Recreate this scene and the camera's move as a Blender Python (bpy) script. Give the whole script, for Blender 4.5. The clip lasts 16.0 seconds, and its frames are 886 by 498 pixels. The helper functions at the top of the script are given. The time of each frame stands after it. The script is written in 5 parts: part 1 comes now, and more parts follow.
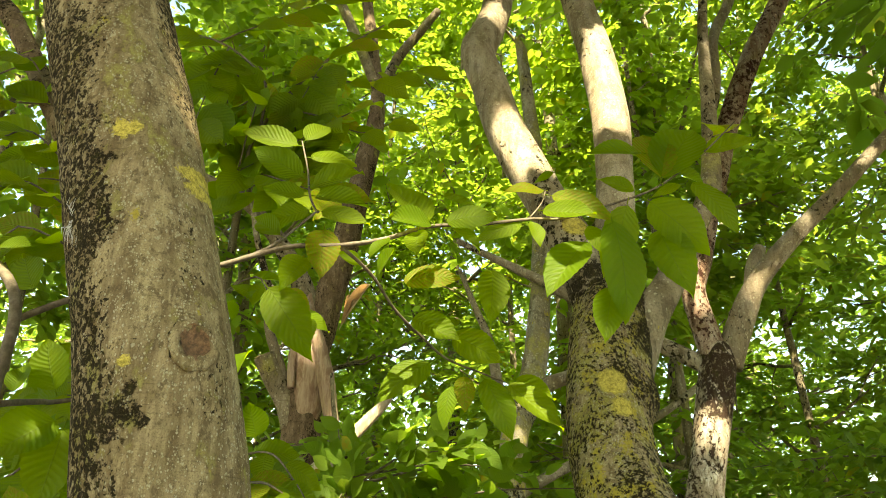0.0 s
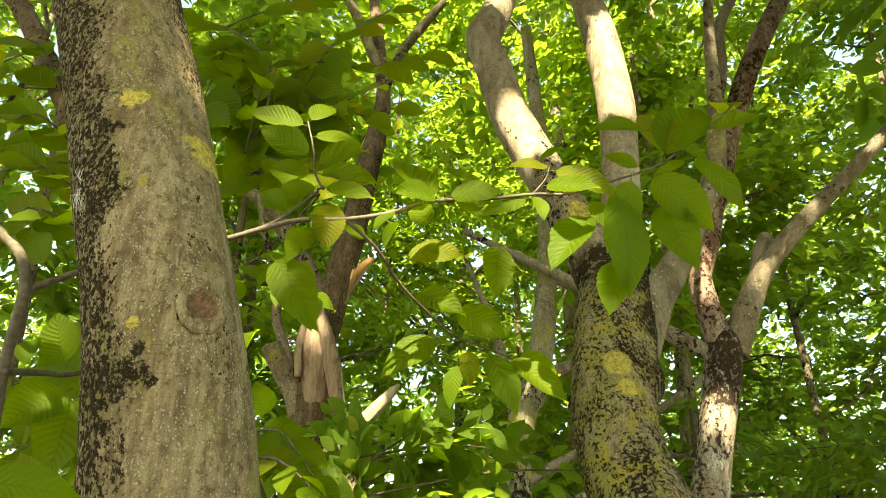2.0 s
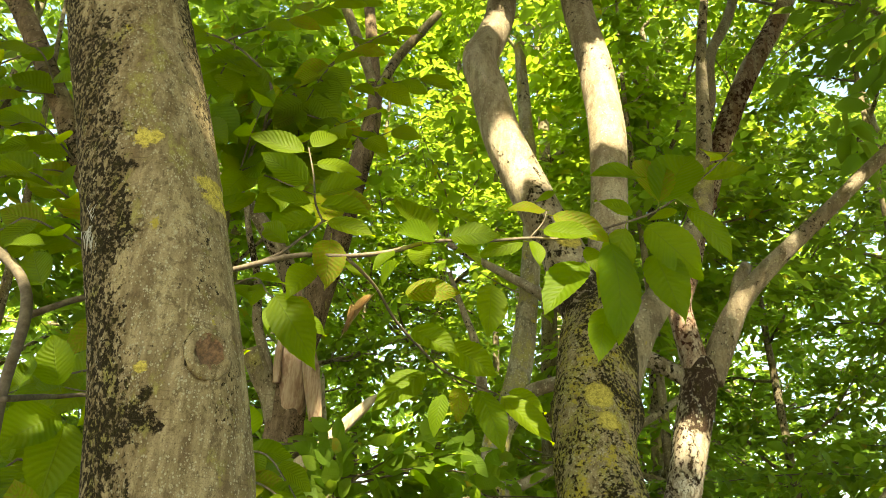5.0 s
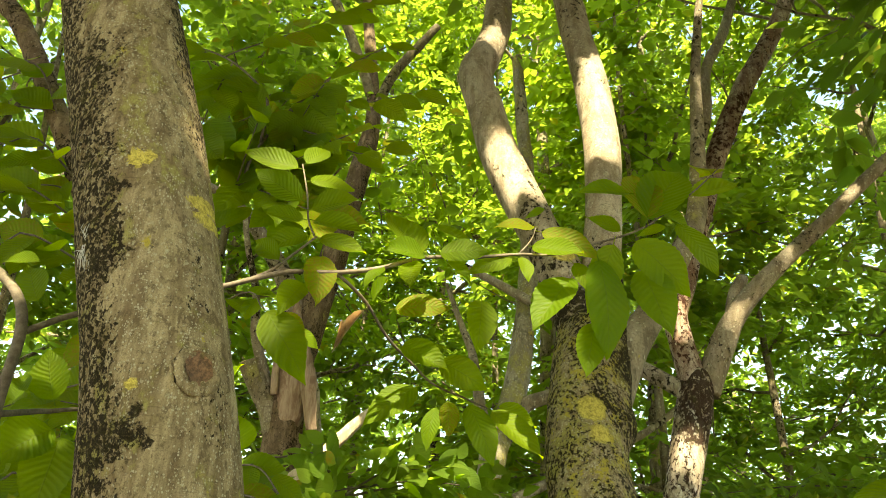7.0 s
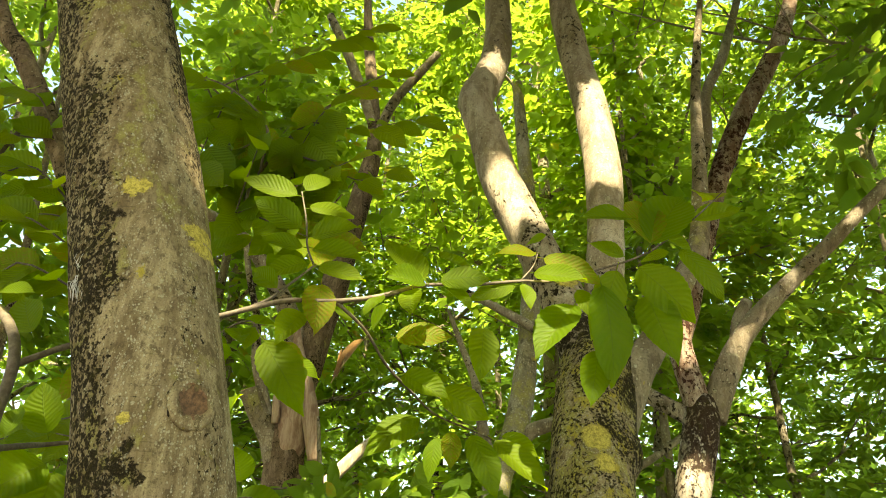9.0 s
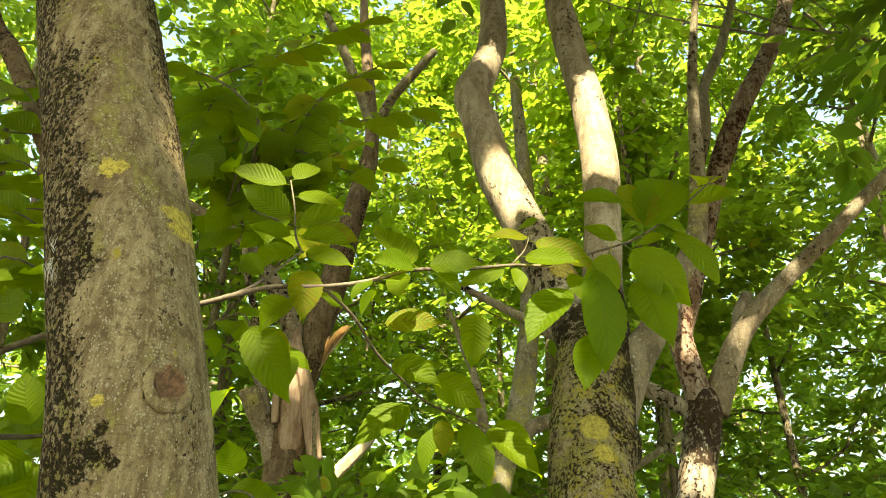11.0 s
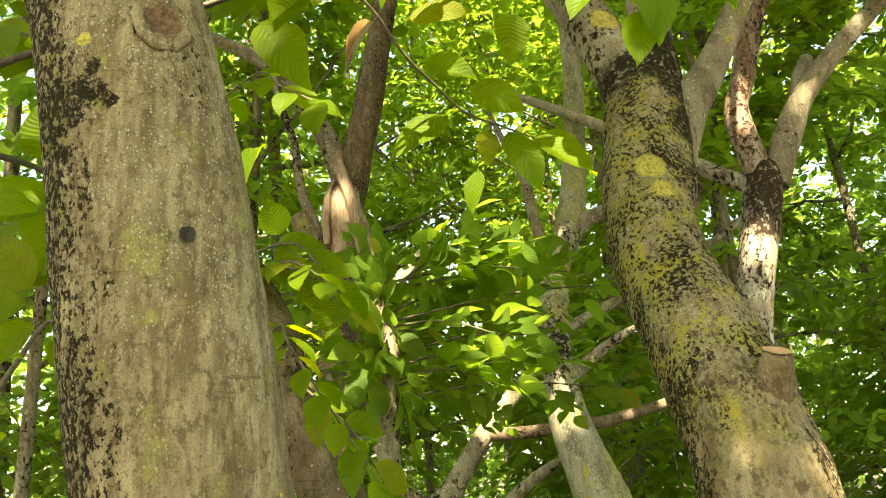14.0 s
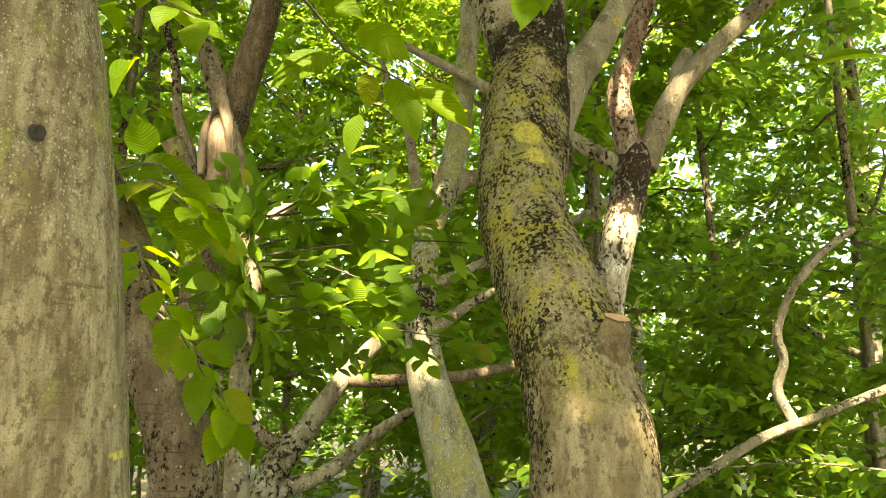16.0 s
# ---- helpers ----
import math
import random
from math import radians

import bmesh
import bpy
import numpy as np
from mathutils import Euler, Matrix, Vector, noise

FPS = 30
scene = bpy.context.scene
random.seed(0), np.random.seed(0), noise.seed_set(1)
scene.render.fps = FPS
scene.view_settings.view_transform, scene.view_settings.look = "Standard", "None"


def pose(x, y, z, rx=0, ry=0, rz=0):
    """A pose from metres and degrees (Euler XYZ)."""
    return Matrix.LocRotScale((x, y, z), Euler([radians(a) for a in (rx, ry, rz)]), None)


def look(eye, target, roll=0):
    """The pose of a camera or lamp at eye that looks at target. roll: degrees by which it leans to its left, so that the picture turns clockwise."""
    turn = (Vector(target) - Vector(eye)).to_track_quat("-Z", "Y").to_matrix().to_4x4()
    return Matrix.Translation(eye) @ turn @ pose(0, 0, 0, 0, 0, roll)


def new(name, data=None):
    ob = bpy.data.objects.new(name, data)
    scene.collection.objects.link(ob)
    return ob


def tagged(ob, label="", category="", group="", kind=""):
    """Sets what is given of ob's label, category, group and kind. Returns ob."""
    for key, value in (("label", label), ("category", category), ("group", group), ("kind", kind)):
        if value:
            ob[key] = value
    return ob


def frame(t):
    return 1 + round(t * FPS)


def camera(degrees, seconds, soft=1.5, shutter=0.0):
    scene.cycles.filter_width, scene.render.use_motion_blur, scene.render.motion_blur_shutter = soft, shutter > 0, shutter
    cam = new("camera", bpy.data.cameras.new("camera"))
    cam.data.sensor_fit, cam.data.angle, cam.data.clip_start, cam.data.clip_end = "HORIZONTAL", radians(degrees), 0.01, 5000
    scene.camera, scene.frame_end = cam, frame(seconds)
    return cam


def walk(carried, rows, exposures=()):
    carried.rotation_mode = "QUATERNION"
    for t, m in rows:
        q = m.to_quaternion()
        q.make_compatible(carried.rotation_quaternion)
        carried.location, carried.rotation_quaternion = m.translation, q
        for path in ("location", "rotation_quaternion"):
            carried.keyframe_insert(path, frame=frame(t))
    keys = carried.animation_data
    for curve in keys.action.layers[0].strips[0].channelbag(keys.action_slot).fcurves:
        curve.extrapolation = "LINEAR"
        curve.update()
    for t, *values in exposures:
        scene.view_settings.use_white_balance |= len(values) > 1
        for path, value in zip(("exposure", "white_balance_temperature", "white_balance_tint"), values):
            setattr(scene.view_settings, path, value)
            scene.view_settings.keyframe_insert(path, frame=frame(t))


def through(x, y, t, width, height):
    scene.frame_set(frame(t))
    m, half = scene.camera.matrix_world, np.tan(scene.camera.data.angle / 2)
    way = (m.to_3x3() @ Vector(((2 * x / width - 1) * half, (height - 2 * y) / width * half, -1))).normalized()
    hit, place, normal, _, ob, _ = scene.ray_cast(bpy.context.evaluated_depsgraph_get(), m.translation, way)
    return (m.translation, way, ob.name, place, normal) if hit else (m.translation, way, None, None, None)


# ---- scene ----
cam = camera(59.3, 16.0, soft=0.7)
METRES, EYE, TILT, LEAN, TURN = 0.8, 1.6, 24.0, 0.0, 0.0
ROWS = [
    (0.0, 0.0, 0.0, 0.0, 0.0, 0.0, -0.0),
    (0.5, -0.0131, -0.0087, -0.0005, 0.29, 0.32, 0.13),
    (1.0, -0.0185, -0.0124, -0.0097, 0.5, 0.32, 0.11),
    (1.5, -0.0078, -0.0143, -0.022, 0.59, 0.17, 0.27),
    (2.0, 0.0047, -0.0121, -0.0461, 0.5, -0.32, 0.17),
    (2.5, 0.0208, 0.0134, -0.0471, 0.36, -0.96, -0.54),
    (3.0, 0.021, 0.04, -0.0838, 0.17, -1.69, -0.85),
    (3.5, -0.017, 0.0219, -0.034, -0.37, -1.61, -1.65),
    (4.0, -0.0404, 0.0009, 0.0181, -0.94, -1.02, -2.32),
    (6.5, -0.0219, -0.0645, 0.0464, -0.82, 0.34, -2.95),
    (7.0, -0.0143, -0.0684, 0.0511, -0.96, 0.62, -2.72),
    (7.5, -0.0101, -0.0738, 0.0574, -0.75, 1.01, -2.12),
    (8.0, -0.0121, -0.0875, 0.0542, -0.6, 1.21, -1.87),
    (8.5, -0.0006, -0.0549, 0.056, -0.86, 1.97, -2.12),
    (9.0, -0.0104, -0.0441, 0.0555, -0.79, 2.49, -2.33),
    (11.5, 0.036, 0.005, -0.01, -0.66, 2.62, -1.24),
    (12.0, 0.0472, 0.0142, -0.0766, -0.95, -0.44, -0.68),
    (12.5, 0.0265, 0.0278, -0.1327, 0.17, -3.17, 0.37),
    (13.0, 0.0262, 0.0414, -0.1779, 2.54, -5.42, 3.41),
    (13.5, -0.0027, 0.1101, -0.2656, 3.99, -6.88, 5.16),
    (14.0, 0.0296, 0.1148, -0.3049, 2.48, -8.22, 4.57),
    (14.5, 0.0451, 0.1138, -0.3452, 0.72, -9.82, 2.73),
    (15.0, 0.0397, 0.1111, -0.3577, -0.54, -10.71, 1.45),
    (15.5, 0.0378, 0.0896, -0.3426, -2.09, -11.32, -0.33),
    (16.0, 0.0555, 0.0836, -0.3187, -5.17, -11.75, -3.15),
]
walk(cam, [(t, pose(0, 0, EYE, TILT, LEAN, TURN) @ pose(METRES * x, METRES * y, METRES * z, 90 + pitch, roll, yaw)) for t, x, y, z, yaw, pitch, roll in ROWS],
     exposures=[(0.0, 2.48, 8800, 0), (9.0, 2.40, 8800, 0), (11.5, 2.42, 8800, 0), (13.5, 2.76, 8800, 0), (16.0, 2.87, 8800, 0)])

# ---- light ----
SUN_TO = Vector((-0.06, -0.66, 0.75)).normalized()
world = bpy.data.worlds.new("sky")
scene.world = world
world.use_nodes = True
wn = world.node_tree.nodes
sky = wn.new("ShaderNodeTexSky")
sky.sky_type, sky.sun_disc = "NISHITA", False
sky.sun_elevation = math.asin(SUN_TO.z)
sky.sun_rotation = math.atan2(SUN_TO.x, SUN_TO.y)
sky.dust_density = 2.0
wn["Background"].inputs["Strength"].default_value = 0.15
world.node_tree.links.new(sky.outputs[0], wn["Background"].inputs["Color"])
sun_data = bpy.data.lights.new("sun", "SUN")
sun_data.energy, sun_data.angle, sun_data.color = 5.0, radians(0.55), (1.0, 0.94, 0.82)
sun = new("sun", sun_data)
sun.matrix_world = look(SUN_TO * 60, (0, 0, 0))


# ---- materials ----
class Nodes:
    """Short hand for node trees."""

    def __init__(self, name):
        self.mat = bpy.data.materials.new(name)
        self.mat.use_nodes = True
        self.tree = self.mat.node_tree
        self.bsdf = self.tree.nodes["Principled BSDF"]
        self.out = self.tree.nodes["Material Output"]

    def link(self, a, b):
        self.tree.links.new(a, b)

    def put(self, socket, value):
        if hasattr(value, "links"):
            self.link(value, socket)
        else:
            socket.default_value = value

    def node(self, kind, **inputs):
        n = self.tree.nodes.new(kind)
        for key, value in inputs.items():
            self.put(n.inputs[key.replace("_", " ")], value)
        return n

    def coords(self, scale=(1, 1, 1), shift=(0, 0, 0)):
        c = self.tree.nodes.new("ShaderNodeTexCoord")
        m = self.tree.nodes.new("ShaderNodeMapping")
        m.inputs["Scale"].default_value, m.inputs["Location"].default_value = scale, shift
        self.link(c.outputs["Object"], m.inputs["Vector"])
        return m.outputs[0]

    def noise(self, at, scale, detail=4.0, rough=0.55):
        return self.node("ShaderNodeTexNoise", Vector=at, Scale=scale, Detail=detail, Roughness=rough).outputs["Fac"]

    def ramp(self, value, low, high, a=0.0, b=1.0):
        n = self.node("ShaderNodeMapRange", Value=value, From_Min=low, From_Max=high, To_Min=a, To_Max=b)
        n.interpolation_type = "SMOOTHSTEP"
        return n.outputs[0]

    def math(self, op, a, b=0.0, c=0.0):
        n = self.tree.nodes.new("ShaderNodeMath")
        n.operation = op
        for socket, value in zip(n.inputs, (a, b, c)):
            self.put(socket, value)
        return n.outputs[0]

    def mix(self, fac, a, b):
        n = self.tree.nodes.new("ShaderNodeMix")
        n.data_type = "RGBA"
        self.put(n.inputs["Factor"], fac)
        for socket, value in ((n.inputs[6], a), (n.inputs[7], b)):
            self.put(socket, value if hasattr(value, "links") else (*value, 1.0))
        return n.outputs[2]

    def bump(self, height, strength, distance):
        n = self.node("ShaderNodeBump", Height=height, Strength=strength, Distance=distance)
        self.link(n.outputs[0], self.bsdf.inputs["Normal"])

    def near(self, at, centre, radius, wobble):
        """A patch with a ragged rim round a place on the bark."""
        n = self.tree.nodes.new("ShaderNodeVectorMath")
        n.operation = "DISTANCE"
        flat = self.tree.nodes.new("ShaderNodeVectorMath")
        flat.operation = "MULTIPLY"
        self.put(flat.inputs[0], at)
        flat.inputs[1].default_value = (1, 0.15, 1)
        self.link(flat.outputs[0], n.inputs[0])
        n.inputs[1].default_value = (centre[0], centre[1] * 0.15, centre[2])
        d = self.math("ADD", n.outputs["Value"], wobble)
        return self.ramp(d, radius * 1.05, radius * 0.8)


def bark(name, light, dark, film=0.3, gold=0.1, crumb=0.4, black=0.3, size=1.0, sides=(), spots=(), moss=(), wet=(), bare=None, contrast=1.0, lines=0.4, tone=(0.30, 0.275, 0.095), soot=(0.013, 0.010, 0.006), chips=0.0):
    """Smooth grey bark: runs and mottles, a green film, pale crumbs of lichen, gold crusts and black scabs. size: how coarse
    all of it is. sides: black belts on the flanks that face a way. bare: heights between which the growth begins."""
    k = Nodes(name)
    f = 1.0 / size
    at = k.coords()
    big = k.noise(at, 5.0, 4.0)
    runs = k.noise(k.coords((34 * f, 34 * f, 6 * f), (2, 7, 1)), 1.0, 6.0, 0.68)
    cloud = k.noise(k.coords((13 * f, 13 * f, 8 * f), (8, 2, 4)), 1.0, 6.0, 0.64)
    mottle = k.noise(k.coords((58 * f, 58 * f, 36 * f), (4, 4, 9)), 1.0, 6.0, 0.72)
    chunk = k.noise(k.coords((95 * f, 95 * f, 80 * f), (1, 3, 5)), 1.0, 6.0, 0.74)
    grit = k.noise(at, 330.0 * f, 4.0, 0.7)
    grown = None
    if bare:
        split = k.tree.nodes.new("ShaderNodeSeparateXYZ")
        k.link(at, split.inputs[0])
        grown = k.ramp(k.math("ADD", split.outputs[2], k.math("MULTIPLY", k.math("SUBTRACT", cloud, 0.5), 0.8)), bare[0], bare[1], bare[2] if len(bare) > 2 else 0.12, 1.0)

    def held(mask):
        return k.math("MULTIPLY", mask, grown) if grown is not None else mask

    colour = k.mix(k.ramp(runs, 0.34, 0.64), dark, light)
    colour = k.mix(k.ramp(cloud, 0.45, 0.62, 0.0, 0.65 * contrast), colour, tuple(c * q for c, q in zip(dark, (0.85, 0.80, 0.72))))
    colour = k.mix(k.ramp(runs, 0.62, 0.76, 0.0, 0.6 * contrast), colour, tuple(min(0.6, c * 1.35) for c in light))
    colour = k.mix(k.ramp(mottle, 0.50, 0.62, 0.0, 0.75 * contrast), colour, tuple(c * 0.62 for c in dark))
    rings = k.noise(k.coords((9 * f, 9 * f, 190 * f), (6, 1, 2)), 1.0, 5.0, 0.62)
    colour = k.mix(k.math("MULTIPLY", k.ramp(rings, 0.57, 0.66, 0.0, lines), k.ramp(cloud, 0.42, 0.56)), colour, tuple(c * 0.5 for c in dark))
    if film:
        wash = k.math("MULTIPLY", k.ramp(cloud, 0.66 - film * 0.34, 0.76 - film * 0.34), k.ramp(mottle, 0.36, 0.54))
        colour = k.mix(k.math("MULTIPLY", held(wash), 0.85), colour, tone)
    warp = k.node("ShaderNodeTexNoise", Vector=at, Scale=120.0 * f, Detail=3.0).outputs["Color"]

    def cells(scale, shift):
        bent = k.tree.nodes.new("ShaderNodeVectorMath")
        bent.operation = "MULTIPLY_ADD"
        k.link(warp, bent.inputs[0])
        bent.inputs[1].default_value = (1.1, 1.1, 1.1)
        k.link(k.coords((scale * f, scale * f, scale * f * 0.75), shift), bent.inputs[2])
        v = k.node("ShaderNodeTexVoronoi", Vector=bent.outputs[0], Scale=1.0)
        pick = k.tree.nodes.new("ShaderNodeSeparateColor")
        k.link(v.outputs["Color"], pick.inputs[0])
        return v.outputs["Distance"], pick.outputs[0], pick.outputs[1]

    far, pick, girth = cells(250.0, (3, 1, 7))
    dense = k.ramp(k.noise(k.coords((15 * f, 15 * f, 9 * f), (1, 9, 3)), 1.0, 5.0, 0.65), 0.30, 0.66, 0.0, crumb)
    pale = k.math("MULTIPLY", k.ramp(k.math("ADD", k.math("SUBTRACT", k.math("MULTIPLY", girth, 0.60), far), k.math("MULTIPLY", k.math("SUBTRACT", grit, 0.5), 0.9)), -0.06, 0.10), k.ramp(k.math("SUBTRACT", dense, pick), -0.02, 0.04))
    far2, pick2, girth2 = cells(105.0, (9, 4, 2))
    dense2 = k.ramp(k.noise(k.coords((8 * f, 8 * f, 6 * f), (7, 2, 6)), 1.0, 5.0, 0.65), 0.46, 0.70, 0.0, crumb * 0.5)
    pale2 = k.math("MULTIPLY", k.ramp(k.math("SUBTRACT", k.math("MULTIPLY", girth2, 0.60), far2), -0.03, 0.06), k.ramp(k.math("SUBTRACT", dense2, pick2), -0.02, 0.04))
    pale = held(k.math("MAXIMUM", pale, k.math("MULTIPLY", pale2, k.ramp(grit, 0.36, 0.5))))
    colour = k.mix(k.math("MULTIPLY", pale, 0.62), colour, k.mix(girth, (0.44, 0.39, 0.24), (0.52, 0.49, 0.37)))
    if gold:
        rust = k.math("MULTIPLY", k.ramp(k.noise(k.coords((17 * f, 17 * f, 14 * f), (5, 5, 5)), 1.0, 8.0, 0.74), 0.68 - gold * 0.3, 0.72 - gold * 0.3), k.ramp(mottle, 0.62, 0.50))
        colour = k.mix(k.math("MULTIPLY", held(rust), 0.92), colour, k.mix(grit, (0.30, 0.25, 0.04), (0.43, 0.345, 0.055)))
    if chips:
        peel = k.math("MULTIPLY", k.ramp(k.noise(k.coords((20 * f, 20 * f, 9 * f), (2, 2, 8)), 1.0, 5.0, 0.6), 0.62 - chips * 0.2, 0.66 - chips * 0.2), k.ramp(mottle, 0.40, 0.50))
        colour = k.mix(peel, colour, (0.60, 0.56, 0.48))
    region = k.noise(k.coords((8 * f, 8 * f, 5 * f), (3, 1, 2)), 1.0, 4.0)
    scab = k.ramp(k.math("ADD", k.math("MULTIPLY", k.math("SUBTRACT", region, 0.62 - black * 0.3), 0.9), k.math("MULTIPLY", k.math("SUBTRACT", chunk, 0.56), 1.7)), 0.0, 0.05)
    scab = held(k.math("MULTIPLY", scab, k.ramp(region, 0.52 - black * 0.3, 0.58 - black * 0.3)))
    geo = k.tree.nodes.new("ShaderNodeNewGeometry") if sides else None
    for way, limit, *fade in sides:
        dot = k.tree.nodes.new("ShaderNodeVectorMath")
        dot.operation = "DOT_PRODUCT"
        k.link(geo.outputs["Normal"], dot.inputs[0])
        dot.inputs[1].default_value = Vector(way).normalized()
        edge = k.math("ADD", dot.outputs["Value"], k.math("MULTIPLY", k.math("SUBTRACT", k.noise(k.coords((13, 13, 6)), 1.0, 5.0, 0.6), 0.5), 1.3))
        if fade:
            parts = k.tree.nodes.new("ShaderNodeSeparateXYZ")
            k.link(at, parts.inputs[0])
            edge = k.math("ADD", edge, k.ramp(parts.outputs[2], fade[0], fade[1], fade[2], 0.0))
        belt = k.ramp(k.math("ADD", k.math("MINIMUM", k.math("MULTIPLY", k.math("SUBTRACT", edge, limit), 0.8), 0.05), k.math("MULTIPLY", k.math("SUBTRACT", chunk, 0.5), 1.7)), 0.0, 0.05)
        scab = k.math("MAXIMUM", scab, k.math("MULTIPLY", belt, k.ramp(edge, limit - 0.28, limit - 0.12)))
    wobble = k.math("ADD", k.math("MULTIPLY", k.math("SUBTRACT", k.noise(at, 60.0 * f, 5.0, 0.7), 0.5), 0.035), k.math("MULTIPLY", k.math("SUBTRACT", chunk, 0.5), 0.02))
    for centre, radius in moss:
        scab = k.math("MAXIMUM", scab, k.math("MULTIPLY", k.near(at, centre, radius * 1.15, k.math("MULTIPLY", wobble, min(3.0, radius / 0.008))), k.ramp(chunk, 0.42, 0.48)))
    for centre, radius in wet:
        scab = k.math("MAXIMUM", scab, k.math("MULTIPLY", k.near(at, centre, radius, k.math("MULTIPLY", wobble, 2.5)), k.ramp(chunk, 0.40, 0.47)))
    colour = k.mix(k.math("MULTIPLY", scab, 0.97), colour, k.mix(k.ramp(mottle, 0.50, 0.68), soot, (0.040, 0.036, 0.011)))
    for centre, radius in spots:
        m = k.near(at, centre, radius, k.math("MULTIPLY", wobble, min(1.0, radius / 0.018)))
        colour = k.mix(k.math("MULTIPLY", m, 0.95), colour, k.mix(k.ramp(chunk, 0.40, 0.56), (0.32, 0.26, 0.06), (0.62, 0.50, 0.12)))
    colour = k.mix(k.ramp(grit, 0.48, 0.66, 0.0, 0.5), colour, tuple(c * 0.45 for c in dark))
    k.link(colour, k.bsdf.inputs["Base Color"])
    k.bsdf.inputs["Roughness"].default_value = 0.9
    k.bsdf.inputs["Specular IOR Level"].default_value = 0.06
    height = k.math("ADD", k.math("MULTIPLY", mottle, -0.5), k.math("MULTIPLY", runs, 0.5))
    height = k.math("ADD", height, k.math("MULTIPLY", grit, 0.25))
    height = k.math("ADD", height, k.math("MULTIPLY", pale, 0.45))
    height = k.math("ADD", height, k.math("MULTIPLY", k.math("MULTIPLY", scab, k.math("ADD", chunk, 0.2)), 0.9))
    height = k.math("ADD", height, k.math("MULTIPLY", rings, -0.4 * lines))
    k.bump(height, 0.9, 0.004 * size)
    return k.mat


def foliage(name, deep, bright, through, veins=0.0, island=True, turn=0.10):
    """Thin leaf blades: reflecting above, letting light through, with side veins along the blade's own coordinates."""
    k = Nodes(name)
    if island:
        pick = k.tree.nodes.new("ShaderNodeNewGeometry").outputs["Random Per Island"]
    else:
        pick = k.tree.nodes.new("ShaderNodeObjectInfo").outputs["Random"]
    at = k.coords()
    blotch = k.noise(at, 9.0, 3.0)
    mixed = k.math("ADD", k.math("MULTIPLY", pick, 0.75), k.math("MULTIPLY", k.math("SUBTRACT", blotch, 0.35), 0.6))
    colour = k.mix(mixed, deep, bright)
    glow = k.mix(mixed, tuple(c * f for c, f in zip(through, (0.72, 0.85, 0.8))), through)
    aged = k.math("MULTIPLY", k.ramp(pick, 1.0 - turn, 1.0 - turn * 0.6), k.ramp(k.noise(at, 22.0, 4.0, 0.7), 0.42, 0.62))
    colour = k.mix(k.math("MULTIPLY", aged, 0.7), colour, (0.24, 0.16, 0.02))
    glow = k.mix(k.math("MULTIPLY", aged, 0.7), glow, (0.55, 0.34, 0.03))
    rough = k.noise(at, 160.0, 3.0, 0.6)
    if veins:
        uv = k.tree.nodes.new("ShaderNodeUVMap")
        split = k.tree.nodes.new("ShaderNodeSeparateXYZ")
        k.link(uv.outputs[0], split.inputs[0])
        across = k.math("ABSOLUTE", k.math("SUBTRACT", split.outputs[0], 0.5))
        phase = k.math("SUBTRACT", k.math("MULTIPLY", split.outputs[1], 12.0), k.math("MULTIPLY", across, 5.5))
        wave = k.math("ABSOLUTE", k.math("SUBTRACT", k.math("FRACT", phase), 0.5))
        rib = k.ramp(wave, 0.40, 0.48)
        mid = k.ramp(across, 0.022, 0.008)
        line = k.math("MAXIMUM", k.math("MULTIPLY", rib, 0.55), mid)
        colour = k.mix(k.math("MULTIPLY", line, 0.28 * veins), colour, (0.20, 0.25, 0.07))
        glow = k.mix(k.math("MULTIPLY", line, 0.32 * veins), glow, tuple(c * 0.45 for c in through))
        k.bump(k.math("ADD", k.math("MULTIPLY", k.ramp(wave, 0.0, 0.5), 0.8), k.math("ADD", k.math("MULTIPLY", mid, 0.6), k.math("MULTIPLY", rough, 0.25))), 0.30 * veins, 0.004)
    k.link(colour, k.bsdf.inputs["Base Color"])
    k.bsdf.inputs["Roughness"].default_value = 0.46
    k.bsdf.inputs["Specular IOR Level"].default_value = 0.14
    thin = k.node("ShaderNodeBsdfTranslucent", Color=glow)
    if veins:
        k.link(k.bsdf.inputs["Normal"].links[0].from_socket, thin.inputs["Normal"])
    both = k.tree.nodes.new("ShaderNodeMixShader")
    both.inputs[0].default_value = 0.60
    k.link(k.bsdf.outputs[0], both.inputs[1])
    k.link(thin.outputs[0], both.inputs[2])
    k.link(both.outputs[0], k.out.inputs["Surface"])
    return k.mat


def plain(name, a, b, scale, roughness=0.8, relief=0.4, distance=0.003):
    k = Nodes(name)
    at = k.coords()
    f = k.noise(at, scale, 6.0, 0.65)
    c = k.mix(k.ramp(f, 0.3, 0.7), a, b)
    c = k.mix(k.ramp(k.noise(at, scale * 0.13, 3.0), 0.4, 0.7, 0.0, 0.4), c, tuple(v * 0.6 for v in a))
    k.link(c, k.bsdf.inputs["Base Color"])
    k.bsdf.inputs["Roughness"].default_value = roughness
    k.bump(f, relief, distance)
    return k.mat


BASE_A = Vector((-0.17, 1.0, 0.0))
BASE_C = Vector((0.42, 1.55, 0.0))


def from_base(base, *rows):
    return [(tuple(Vector(p) - base), r) for p, r in rows]


